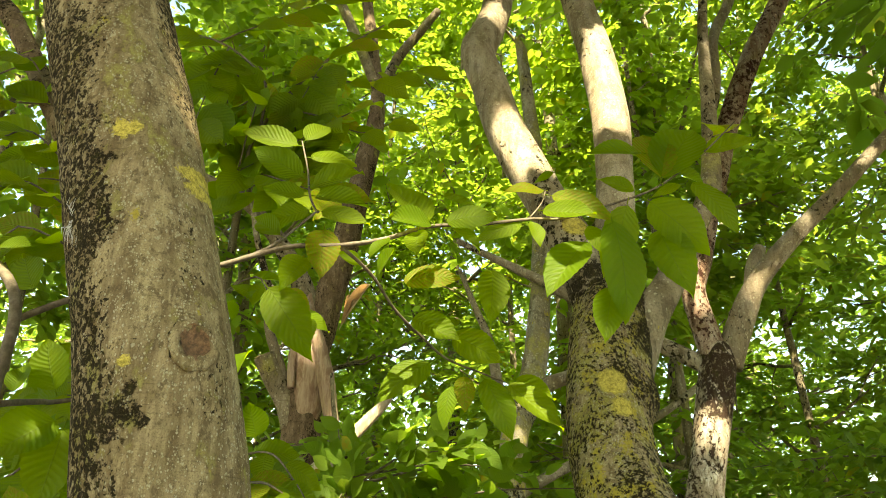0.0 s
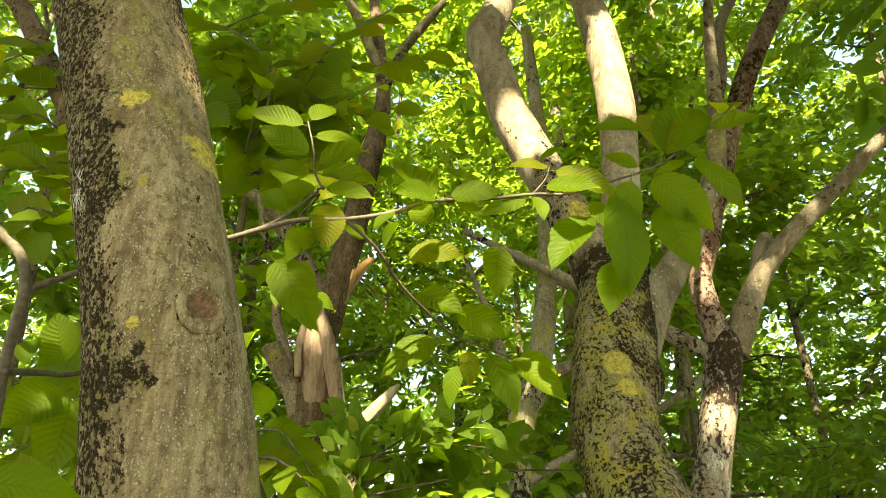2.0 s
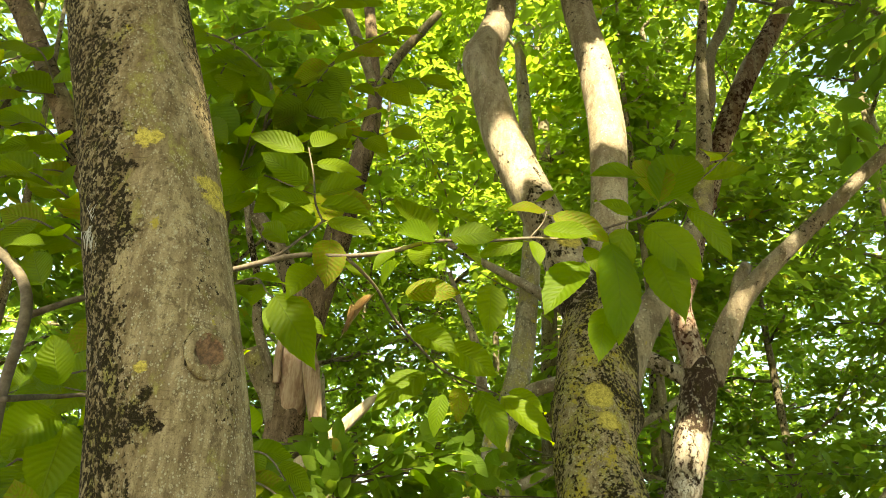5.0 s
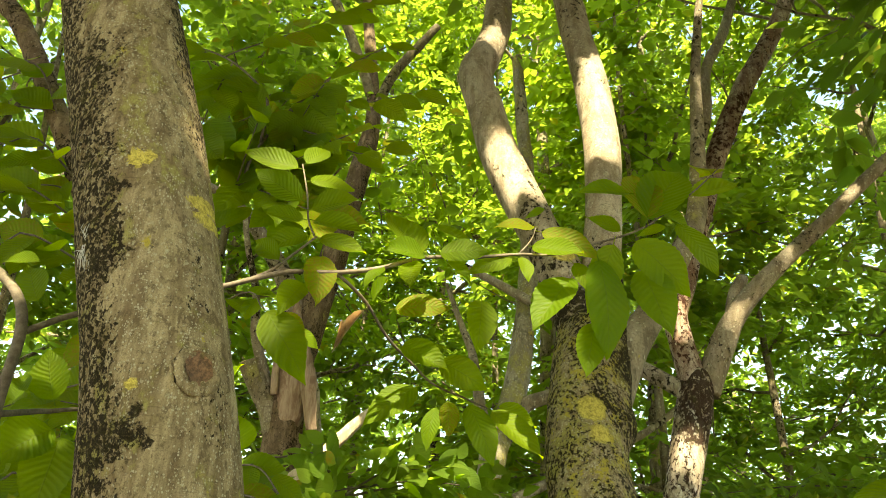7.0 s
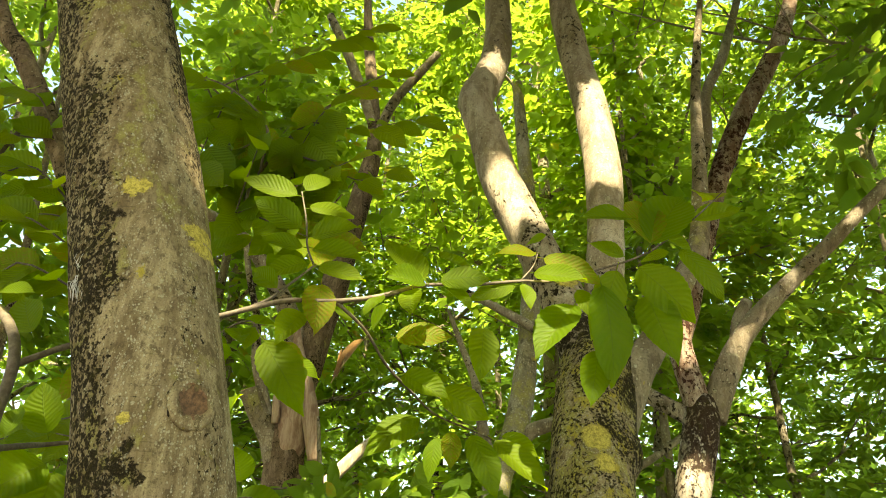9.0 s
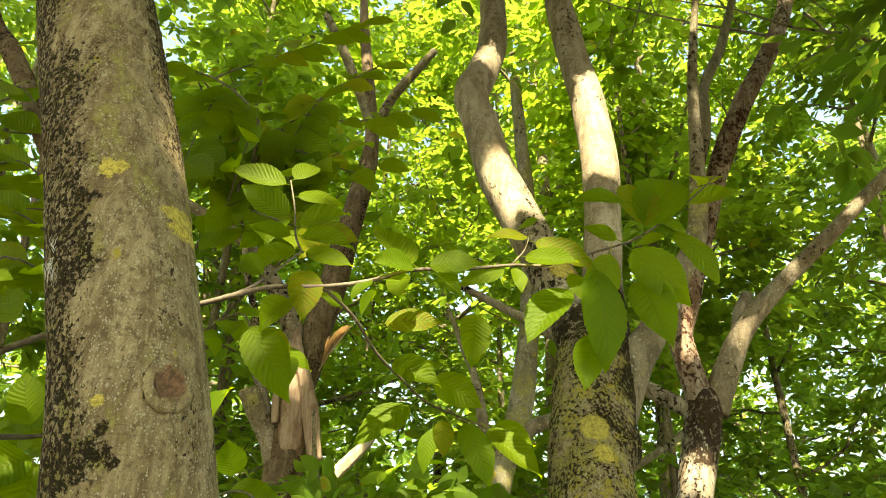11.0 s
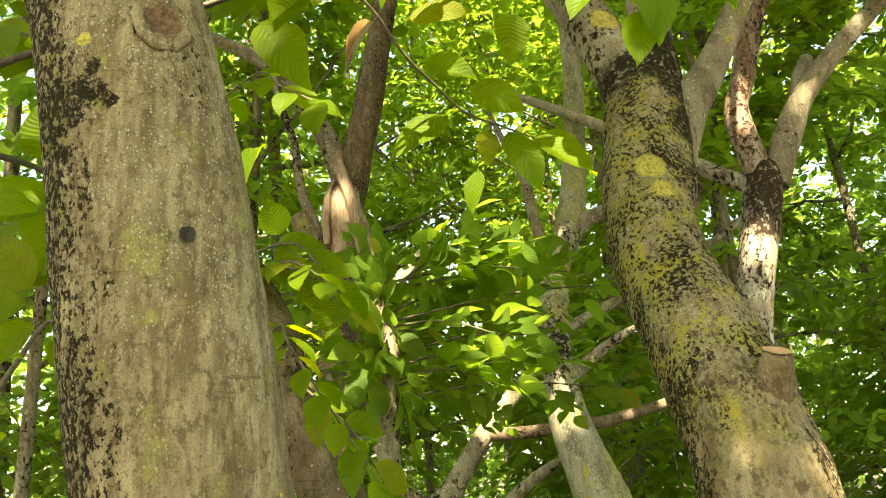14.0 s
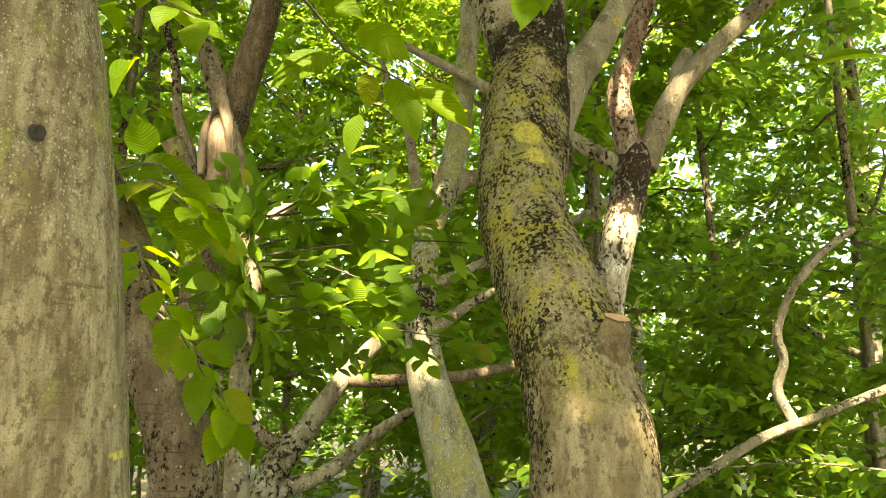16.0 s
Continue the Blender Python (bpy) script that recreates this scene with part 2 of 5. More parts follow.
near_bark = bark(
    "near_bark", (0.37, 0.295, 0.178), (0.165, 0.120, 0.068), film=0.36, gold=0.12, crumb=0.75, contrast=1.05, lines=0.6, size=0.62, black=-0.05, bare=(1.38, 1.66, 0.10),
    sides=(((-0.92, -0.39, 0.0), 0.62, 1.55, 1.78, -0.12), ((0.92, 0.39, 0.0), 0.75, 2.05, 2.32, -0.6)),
    spots=from_base(BASE_A, ((-0.416, 0.885, 2.156), 0.017), ((-0.404, 0.888, 2.160), 0.012), ((-0.335, 0.92, 2.115), 0.015), ((-0.325, 0.925, 2.092), 0.013),
                    ((-0.351, 0.836, 1.835), 0.008), ((-0.309, 0.94, 2.17), 0.010), ((-0.183, 0.93, 1.400), 0.004), ((-0.178, 0.94, 1.355), 0.006)),
    moss=from_base(BASE_A, ((-0.440, 0.886, 2.106), 0.011), ((-0.424, 0.886, 2.106), 0.009), ((-0.410, 0.872, 2.012), 0.015), ((-0.43, 0.885, 1.998), 0.018),
                   ((-0.368, 0.838, 1.771), 0.022), ((-0.345, 0.836, 1.780), 0.016), ((-0.385, 0.85, 1.765), 0.018), ((-0.325, 0.832, 1.772), 0.008), ((-0.372, 0.845, 1.725), 0.009), ((-0.340, 0.836, 1.805), 0.009)))
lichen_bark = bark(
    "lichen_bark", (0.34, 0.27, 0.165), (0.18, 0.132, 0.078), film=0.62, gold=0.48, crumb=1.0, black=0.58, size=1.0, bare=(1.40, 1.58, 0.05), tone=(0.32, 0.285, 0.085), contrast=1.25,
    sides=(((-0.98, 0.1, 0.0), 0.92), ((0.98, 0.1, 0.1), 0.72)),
    spots=from_base(BASE_C, ((0.46, 2.15, 2.13), 0.045), ((0.47, 2.13, 2.05), 0.035)),
    wet=from_base(BASE_C, ((0.68, 2.26, 2.50), 0.15), ((0.66, 2.20, 2.30), 0.10), ((0.62, 2.12, 2.12), 0.06), ((0.58, 2.26, 2.58), 0.13)))
wet_limb_bark = bark(
    "wet_limb_bark", (0.42, 0.36, 0.27), (0.24, 0.19, 0.13), film=0.1, gold=0.05, crumb=0.4, black=0.15, size=2.0, contrast=0.7,
    spots=from_base(BASE_C, ((0.45, 2.36, 2.75), 0.05)), wet=from_base(BASE_C, ((0.53, 2.33, 2.48), 0.14), ((0.60, 2.36, 2.60), 0.10)))
slim_bark = bark("slim_bark", (0.33, 0.30, 0.21), (0.18, 0.155, 0.10), film=0.5, gold=0.32, crumb=0.7, black=0.15, size=2.2)
stub_bark = bark("stub_bark", (0.31, 0.235, 0.14), (0.16, 0.11, 0.065), film=0.1, gold=0.2, crumb=0.3, black=0.1, size=1.3)
silver_bark = bark("silver_bark", (0.36, 0.31, 0.235), (0.20, 0.16, 0.11), film=0.1, gold=0.0, crumb=0.5, black=0.15, size=2.6, contrast=0.7)
grey_bark = bark("grey_bark", (0.30, 0.255, 0.18), (0.16, 0.13, 0.085), film=0.3, gold=0.1, crumb=0.4, black=0.2, size=2.6)
def fibrous(name, a, b, dirt):
    """Torn wood with a long grain."""
    k = Nodes(name)
    grain = k.noise(k.coords((70, 70, 7)), 1.0, 6.0, 0.7)
    c = k.mix(k.ramp(grain, 0.32, 0.66), a, b)
    c = k.mix(k.ramp(k.noise(k.coords((14, 14, 6), (3, 3, 3)), 1.0, 5.0, 0.65), 0.46, 0.62, 0.0, 0.8), c, dirt)
    k.link(c, k.bsdf.inputs["Base Color"])
    k.bsdf.inputs["Roughness"].default_value = 0.85
    k.bump(grain, 0.9, 0.012)
    return k.mat


pale_wood = fibrous("pale_wood", (0.40, 0.31, 0.21), (0.58, 0.49, 0.36), (0.30, 0.22, 0.14))
torn_wood = fibrous("torn_wood", (0.27, 0.175, 0.115), (0.42, 0.31, 0.22), (0.19, 0.105, 0.065))
brown_bark = bark("brown_bark", (0.23, 0.17, 0.115), (0.12, 0.085, 0.055), film=0.2, gold=0.0, crumb=0.08, black=0.35, size=1.0, lines=0.8)
red_bark = bark("red_bark", (0.42, 0.34, 0.27), (0.20, 0.115, 0.08), film=0.0, gold=0.0, crumb=0.3, black=0.45, size=2.6, soot=(0.050, 0.020, 0.014))
twig_bark = plain("twig_bark", (0.075, 0.055, 0.036), (0.17, 0.135, 0.095), 90.0)
cut_wood = plain("cut_wood", (0.50, 0.25, 0.13), (0.62, 0.36, 0.21), 60.0)
knot_wood = plain("knot_wood", (0.075, 0.038, 0.018), (0.27, 0.145, 0.075), 210.0, relief=1.0)
hollow_dark = plain("hollow_dark", (0.018, 0.014, 0.010), (0.04, 0.032, 0.022), 150.0, relief=0.8)
dead_leaf = plain("dead_leaf", (0.42, 0.28, 0.14), (0.62, 0.48, 0.30), 40.0)
down = plain("down", (0.75, 0.73, 0.70), (0.82, 0.80, 0.78), 60.0)
litter = plain("litter", (0.045, 0.032, 0.018), (0.11, 0.078, 0.044), 14.0, relief=1.0, distance=0.03)
leaf_near = foliage("leaf_near", (0.072, 0.130, 0.008), (0.135, 0.190, 0.012), (0.46, 0.58, 0.014), veins=1.0, island=False, turn=0.14)
leaf_mid = foliage("leaf_mid", (0.060, 0.120, 0.016), (0.115, 0.172, 0.026), (0.40, 0.54, 0.050), veins=0.8, turn=0.05)
leaf_far = foliage("leaf_far", (0.055, 0.118, 0.016), (0.105, 0.170, 0.026), (0.37, 0.50, 0.055), turn=0.03)


# ---- building blocks ----
def mesh_of(name, verts, faces, material, smooth=True, uv=None):
    me = bpy.data.meshes.new(name)
    me.from_pydata(verts, [], faces)
    me.materials.append(material)
    if smooth:
        me.polygons.foreach_set("use_smooth", [True] * len(me.polygons))
    if uv is not None:
        layer = me.uv_layers.new(name="UVMap")
        loops = np.empty(len(me.loops), dtype=np.int32)
        me.loops.foreach_get("vertex_index", loops)
        layer.data.foreach_set("uv", np.asarray(uv, dtype=np.float32)[loops].ravel())
    me.update()
    return me


def under(name, me, parent, label="", kind=""):
    ob = new(name, me)
    ob.parent = parent
    return tagged(ob, label=label, kind=kind)


def thing(name, base, label, category, group=""):
    ob = new(name)
    ob.empty_display_size = 0.1
    ob.location = base
    return tagged(ob, label=label, category=category, group=group)


def spline(points, step):
    """A smooth line through points of place and radius, sampled about every step."""
    p = np.asarray(points, dtype=float)
    q = np.vstack([2 * p[0] - p[1], p, 2 * p[-1] - p[-2]])
    out = []
    for i in range(1, len(q) - 2):
        n = max(1, int(np.linalg.norm(q[i + 1, :3] - q[i, :3]) / step))
        for t in np.arange(n) / n:
            a, b, c, d = q[i - 1], q[i], q[i + 1], q[i + 2]
            out.append(0.5 * (2 * b + (c - a) * t + (2 * a - 5 * b + 4 * c - d) * t * t + (3 * b - a - 3 * c + d) * t ** 3))
    out.append(p[-1])
    out = np.array(out)
    out[:, 3] = np.maximum(out[:, 3], 0.00008)
    return out


def tube(points, step, sides, lump=0.0, grain=0.0, bumps=(), seed=0.0, closed=True):
    """A limb: rings along a spline, uneven in girth, with lumps and fine relief. bumps: centre, radius, height."""
    line = spline(points, step)
    tang = np.gradient(line[:, :3], axis=0)
    tang /= np.linalg.norm(tang, axis=1)[:, None] + 1e-12
    ref = np.array((1.0, 0.0, 0.0)) if abs(tang[0, 0]) < 0.9 else np.array((0.0, 1.0, 0.0))
    verts, ang = [], np.linspace(0, 2 * np.pi, sides, endpoint=False)
    for i in range(len(line)):
        u = ref - tang[i] * ref.dot(tang[i])
        u /= np.linalg.norm(u)
        ref, v = u, np.cross(tang[i], u)
        c, r = line[i, :3], line[i, 3]
        way = np.cos(ang)[:, None] * u + np.sin(ang)[:, None] * v
        rad = np.full(sides, r)
        if lump or grain:
            for j in range(sides):
                w = way[j]
                if lump:
                    rad[j] += r * lump * noise.noise((w[0] * 1.4 + seed, w[1] * 1.4 + c[0] * 3, c[2] * 3.2 + w[2]))
                if grain:
                    s = c + w * r
                    rad[j] += grain * noise.noise((s[0] * 60, s[1] * 60, s[2] * 26 + seed)) + grain * 0.6 * noise.noise((s[0] * 150, s[1] * 150, s[2] * 110))
        ring = c + way * rad[:, None]
        for centre, radius, height, *hoop in bumps:
            d = np.linalg.norm(ring - np.asarray(centre), axis=1) - (hoop[0] if hoop else 0.0)
            ring += way * (height * np.exp(-(d / radius) ** 2))[:, None]
        verts.append(ring)
    n = len(line)
    faces = [(i * sides + j, i * sides + (j + 1) % sides, (i + 1) * sides + (j + 1) % sides, (i + 1) * sides + j) for i in range(n - 1) for j in range(sides)]
    verts = np.vstack(verts)
    if closed:
        verts = np.vstack([verts, line[0, :3], line[-1, :3]])
        k = n * sides
        faces += [(k, (j + 1) % sides, j) for j in range(sides)]
        faces += [(k + 1, (n - 1) * sides + j, (n - 1) * sides + (j + 1) % sides) for j in range(sides)]
    return verts, faces


def limb(name, points, parent, material, step=0.03, sides=20, lump=0.12, grain=0.0, bumps=(), label="", seed=0.0):
    verts, faces = tube(points, step, sides, lump, grain, bumps, seed)
    verts = verts - np.array(parent.location)
    return under(name, mesh_of(name, verts.tolist(), faces, material), parent, label)


def joined(name, lines, parent, material, sides=5, step=0.12, kind="stuff", label=""):
    """Many thin shoots in one mesh."""
    verts, faces, at = [], [], 0
    for points in lines:
        path = spline(points, 0.05)
        if sunny(path[:, :3], path[:, 3]).any():
            continue
        v, f = tube(points, step, sides, closed=False)
        verts.append(v)
        faces += [tuple(i + at for i in q) for q in f]
        at += len(v)
    if not verts:
        return None
    verts = np.vstack(verts) - np.array(parent.location)
    return under(name, mesh_of(name, verts.tolist(), faces, material), parent, label, kind)


# leaf blades: along, across, lift
FAR_BLADE = (np.array([(0, 0, 0), (0.30, 0.27, 0.06), (0.72, 0.20, 0.02), (1, 0, -0.12), (0.72, -0.20, 0.02), (0.30, -0.27, 0.06)]), [(0, 3, 2, 1), (0, 5, 4, 3)])


HEX_BLADE = (np.array([(0, 0, 0), (0.5, 0, -0.03), (1, 0, -0.16), (0.18, 0.19, 0.04), (0.5, 0.28, 0.05), (0.82, 0.16, -0.05), (0.18, -0.19, 0.04), (0.5, -0.28, 0.05), (0.82, -0.16, -0.05)]),
             [(0, 1, 4, 3), (1, 2, 5, 4), (0, 6, 7, 1), (1, 7, 8, 2)],
             np.array([(0.5, 0), (0.5, 0.5), (0.5, 1), (0, 0.18), (0, 0.5), (0, 0.82), (1, 0.18), (1, 0.5), (1, 0.82)]))


def blade(steps, lanes, fold, droop, saw=0.0, twist=0.0, wave=0.0):
    """An oval, pointed, toothed leaf on a short stalk, one long; with blade coordinates."""
    verts, uv, faces = [], [], []
    for i in range(steps + 1):
        t = i / steps
        half = 0.29 * (math.sin(math.pi * min(1.0, t * 1.02) ** 0.82)) ** 0.75 if 0 < t < 1 else 0.002
        half *= 1 - 0.25 * max(0.0, t - 0.75) / 0.25
        if saw and i % 2 and 0 < t < 1:
            half *= 1 - saw
        for j in range(-lanes, lanes + 1):
            s = j / lanes
            y = half * s
            z = fold * abs(y) - droop * t * t + wave * math.sin(t * 9 + s * 2) * abs(s) + twist * s * t * 0.2
            verts.append((0.10 + 0.90 * t, y, z))
            uv.append((0.5 + 0.5 * s, t))
    w = 2 * lanes + 1
    for i in range(steps):
        for j in range(w - 1):
            a = i * w + j
            faces.append((a, a + w, a + w + 1, a + 1))
    k = len(verts)
    verts += [(-0.02, 0.010, 0), (-0.02, -0.010, 0), (-0.02, 0, 0.014), (0.12, 0.006, 0), (0.12, -0.006, 0), (0.12, 0, 0.008)]
    uv += [(0.5, 0.02)] * 6
    faces += [(k, k + 1, k + 4, k + 3), (k + 1, k + 2, k + 5, k + 4), (k + 2, k, k + 3, k + 5)]
    return verts, faces, uv


MID_PARTS = blade(6, 1, 0.25, 0.14)
MID_BLADE = (np.array(MID_PARTS[0]), MID_PARTS[1], np.array(MID_PARTS[2]))

# openings in the crowns through which the sun reaches the stems
GAPS = [((0.31, 2.55, 3.12), 0.10), ((0.25, 2.60, 3.28), 0.05), ((0.67, 2.53, 3.38), 0.11), ((0.67, 2.6, 3.62), 0.07), ((0.202, 1.240, 2.225), 0.055), ((0.212, 1.220, 2.113), 0.035), ((0.139, 1.240, 2.276), 0.030), ((-0.104, 1.270, 2.123), 0.035), ((0.001, 1.420, 1.926), 0.030), ((0.039, 1.200, 2.151), 0.025), ((-0.654, 1.240, 1.936), 0.030), ((-0.310, 1.300, 1.866), 0.035), ((-0.347, 1.300, 1.957), 0.020),
        ((1.38, 3.88, 3.12), 0.08), ((1.645, 3.80, 3.09), 0.03), ((1.772, 3.72, 3.23), 0.02), ((1.95, 3.72, 3.42), 0.03), ((2.3, 3.66, 3.75), 0.02), ((-0.80, 4.4, 3.01), 0.055), ((-0.4, 4.3, 2.48), 0.09), ((0.38, 4.0, 2.36), 0.03),
        ((0.33, 3.74, 1.62), 0.06), ((-0.240, 0.862, 1.525), 0.004), ((-0.135, 1.25, 2.06), 0.03), ((0.442, 1.61, 1.478), 0.006), ((0.645, 1.70, 1.32), 0.035), ((1.30, 3.8, 2.38), 0.06), ((0.24, 2.8, 4.05), 0.06), ((1.2, 3.95, 2.8), 0.04),
        ((-0.09, 1.22, 2.12), 0.06), ((-0.64, 1.23, 1.92), 0.012), ((0.01, 1.78, 2.0), 0.06), ((2.135, 3.93, 1.577), 0.025), ((2.186, 3.93, 1.835), 0.025), ((-0.03, 4.36, 1.6), 0.05), ((-0.45, 1.75, 2.0), 0.06), ((-0.3, 2.1, 2.0), 0.05), ((0.1, 2.2, 1.9), 0.05),
        ((2.9, 4.6, 1.1), 0.16), ((2.9, 4.8, 2.0), 0.10), ((0.0, 4.9, 1.25), 0.06), ((-0.4, 5.4, 1.3), 0.14), ((0.2, 5.0, 1.0), 0.10), ((1.0, 5.0, 0.95), 0.20), ((1.6, 4.75, 1.05), 0.15), ((2.75, 4.6, 0.95), 0.12), ((-0.25, 2.0, 1.85), 0.06), ((-0.02, 2.15, 1.80), 0.06), ((0.1, 2.1, 1.9), 0.05), ((1.75, 4.5, 1.1), 0.15), ((2.75, 4.5, 1.2), 0.15), ((2.2, 4.4, 0.85), 0.12), ((3.1, 4.5, 0.9), 0.15)]


def sunny(base, margin=0.0):
    """True for leaves that would stand in one of the openings."""
    s = np.array(SUN_TO)
    hit = np.zeros(len(base), dtype=bool)
    for p, r in GAPS:
        d = base - np.array(p)
        along = d @ s
        off = np.linalg.norm(d - along[:, None] * s, axis=1)
        hit |= (along > 0.25) & (off < r + np.minimum(margin, max(r * 1.3, 0.07)))
    return hit


def clearing(p):
    """The open space before the camera, which the crowns leave free."""
    x, y, z = p[:, 0], p[:, 1], p[:, 2]
    near = (np.hypot(x, y) < 1.3) & (z < 3.0)
    view = (y > -0.2) & (y < 4.7) & (np.abs(x) < 0.66 * y + 0.6) & (z < 1.9 + 1.05 * y) & (z > 1.2 - 0.25 * y)
    above = (np.hypot(x + 0.3, y - 1.8) < 1.75) & (z < 9.5)
    return near | view | above


def leaf_mesh(name, base, along, normal, size, template, parent, material, label="", trim=True, free=True):
    """All blades of one crown in one mesh."""
    keep = np.ones(len(base), dtype=bool)
    if free:
        keep &= ~clearing(base)
    if trim:
        keep &= ~sunny(base + along / np.linalg.norm(along, axis=1)[:, None] * size[:, None] * 0.5, 0.38 * size)
    base, along, normal, size = base[keep], along[keep], normal[keep], size[keep]
    n = len(base)
    if n == 0:
        return None
    along = along / np.linalg.norm(along, axis=1)[:, None]
    across = np.cross(normal, along)
    across /= np.linalg.norm(across, axis=1)[:, None] + 1e-9
    lift = np.cross(along, across)
    shape, quads = template[0], np.array([f for f in template[1]])
    verts = base[:, None, :] + size[:, None, None] * (shape[None, :, 0:1] * along[:, None, :] + shape[None, :, 1:2] * across[:, None, :] + shape[None, :, 2:3] * lift[:, None, :])
    verts = verts.reshape(-1, 3) - np.array(parent.location)
    k = len(shape)
    faces = (quads[None, :, :] + (np.arange(n) * k)[:, None, None]).reshape(-1, 4)
    me = bpy.data.meshes.new(name)
    me.vertices.add(len(verts))
    me.vertices.foreach_set("co", verts.astype(np.float32).ravel())
    me.loops.add(faces.size)
    me.loops.foreach_set("vertex_index", faces.astype(np.int32).ravel())
    me.polygons.add(len(faces))
    me.polygons.foreach_set("loop_start", (np.arange(len(faces)) * 4).astype(np.int32))
    if len(template) > 2:
        layer = me.uv_layers.new(name="UVMap")
        layer.data.foreach_set("uv", np.tile(template[2][quads.ravel()], (n, 1)).astype(np.float32).ravel())
        me.polygons.foreach_set("use_smooth", [True] * len(me.polygons))
    me.materials.append(material)
    me.update(calc_edges=True)
    return under(name, me, parent, label, "stuff")


def sprays(rng, origin, way, length, leaves, size, droop=0.15, tilt=0.30):
    """Flat sprays of two-ranked leaves on shoots that start at origin and run along way."""
    n = len(origin)
    way = way / (np.linalg.norm(way, axis=1)[:, None] + 1e-9)
    up = np.tile((0.0, 0.0, 1.0), (n, 1)) + rng.normal(0, tilt, (n, 3))
    side = np.cross(up, way)
    side /= np.linalg.norm(side, axis=1)[:, None] + 1e-9
    up = np.cross(way, side)
    base, along, normal, big = [], [], [], []
    for i in range(leaves):
        t = (i + 0.6) / leaves
        hand = 1.0 if i % 2 else -1.0
        p = origin + way * (t * length)[:, None]
        p = p - np.array((0, 0, 1.0)) * (droop * t * t * length)[:, None]
        spread = rng.uniform(0.5, 1.15, (n, 1)) * (1.0 - 0.55 * t)
        a = way * (0.55 + 0.5 * t) + side * hand * spread + rng.normal(0, 0.22, (n, 3)) - np.array((0, 0, 1.0)) * rng.uniform(0.0, 0.45, (n, 1))
        base.append(p)
        along.append(a)
        normal.append(up + rng.normal(0, 0.35, (n, 3)))
        big.append(size * rng.uniform(0.7, 1.2, n) * (0.75 + 0.5 * math.sin(math.pi * min(1, t + 0.15))))
    return np.vstack(base), np.vstack(along), np.vstack(normal), np.concatenate(big)


def shoots(rng, start, way, length, radius, forks, depth, lines, anchors):
    """Branches that fork and droop; fills lines (for tubes) and anchors (for sprays)."""
    way = Vector(way).normalized()
    pts, p, d = [], Vector(start), way.copy()
    steps = 5
    for i in range(steps + 1):
        t = i / steps
        pts.append((p.x, p.y, p.z, max(0.002, radius * (1 - 0.75 * t))))
        if i and (depth == 0 or t > 0.35):
            for _ in range(2 if depth == 0 else 1):
                side = Vector(rng.normal(0, 1, 3))
                side.z *= 0.35
                anchors.append((tuple(p), tuple((d * 0.7 + side.normalized() * 0.9))))
        d = (d + Vector(rng.normal(0, 0.16, 3)) + Vector((0, 0, -0.05 if depth == 0 else 0.02))).normalized()
        p = p + d * (length / steps)
    lines.append(pts)
    if depth > 0:
        for i in range(forks):
            t = rng.uniform(0.25, 1.0)
            a = pts[min(steps, int(t * steps))]
            side = Vector(rng.normal(0, 1, 3))
            side.z = side.z * 0.45 + 0.15
            shoots(rng, a[:3], way * 0.6 + side.normalized(), length * rng.uniform(0.45, 0.7), a[3] * 0.6, max(2, forks - 1), depth - 1, lines, anchors)


def crown(rng, anchors, parent, template, material, size=0.095, length=0.45, leaves=10, label="", jitter=0.12, trim=True, free=True):
    if not anchors:
        return None
    o = np.array([a[0] for a in anchors]) + rng.normal(0, jitter, (len(anchors), 3))
    w = np.array([a[1] for a in anchors])
    w[:, 2] = w[:, 2] * 0.5 - 0.05
    b, a, nrm, s = sprays(rng, o, w, length * rng.uniform(0.6, 1.3, len(o)), leaves, size)
    return leaf_mesh("crown", b, a, nrm, s, template, parent, material, label, trim, free)


# ---- ground ----
def ground():
    n, verts, faces = 60, [], []
    ticks = [math.copysign(abs(t) ** 2.6, t) * 900 for t in np.linspace(-1, 1, n + 1)]
    for y in ticks:
        for x in ticks:
            near = math.exp(-(x * x + y * y) / 900)
            verts.append((x, y, near * 0.10 * noise.noise((x * 0.5, y * 0.5, 0))))
    for j in range(n):
        for i in range(n):
            a = j * (n + 1) + i
            faces.append((a, a + 1, a + n + 2, a + n + 1))
    tagged(new("ground", mesh_of("ground", verts, faces, litter)), "brown forest floor covered with old leaf litter", "ground", kind="structure")


ground()


# ---- far woods, all round ----
def far_woods():
    rng = np.random.default_rng(5)
    root = new("far_woods")
    tagged(root, "distant sunlit woodland closing the view all round", "woods", kind="structure")
    n = 22000
    a = rng.uniform(0, 2 * np.pi, n)
    r = rng.uniform(26, 42, n)
    top = 13 + 3 * np.sin(a * 7) + 2 * np.sin(a * 17 + 1)
    z = rng.uniform(0.0, 1.0, n) ** 0.9 * top
    base = np.stack([r * np.cos(a), r * np.sin(a), z], axis=1)
    along = rng.normal(0, 1, (n, 3))
    normal = rng.normal(0, 0.7, (n, 3)) + np.array((0, 0, 1.0))
    leaf_mesh("leaf_mass", base, along, normal, rng.uniform(0.35, 0.8, n), FAR_BLADE, root, leaf_far, trim=False)


far_woods()


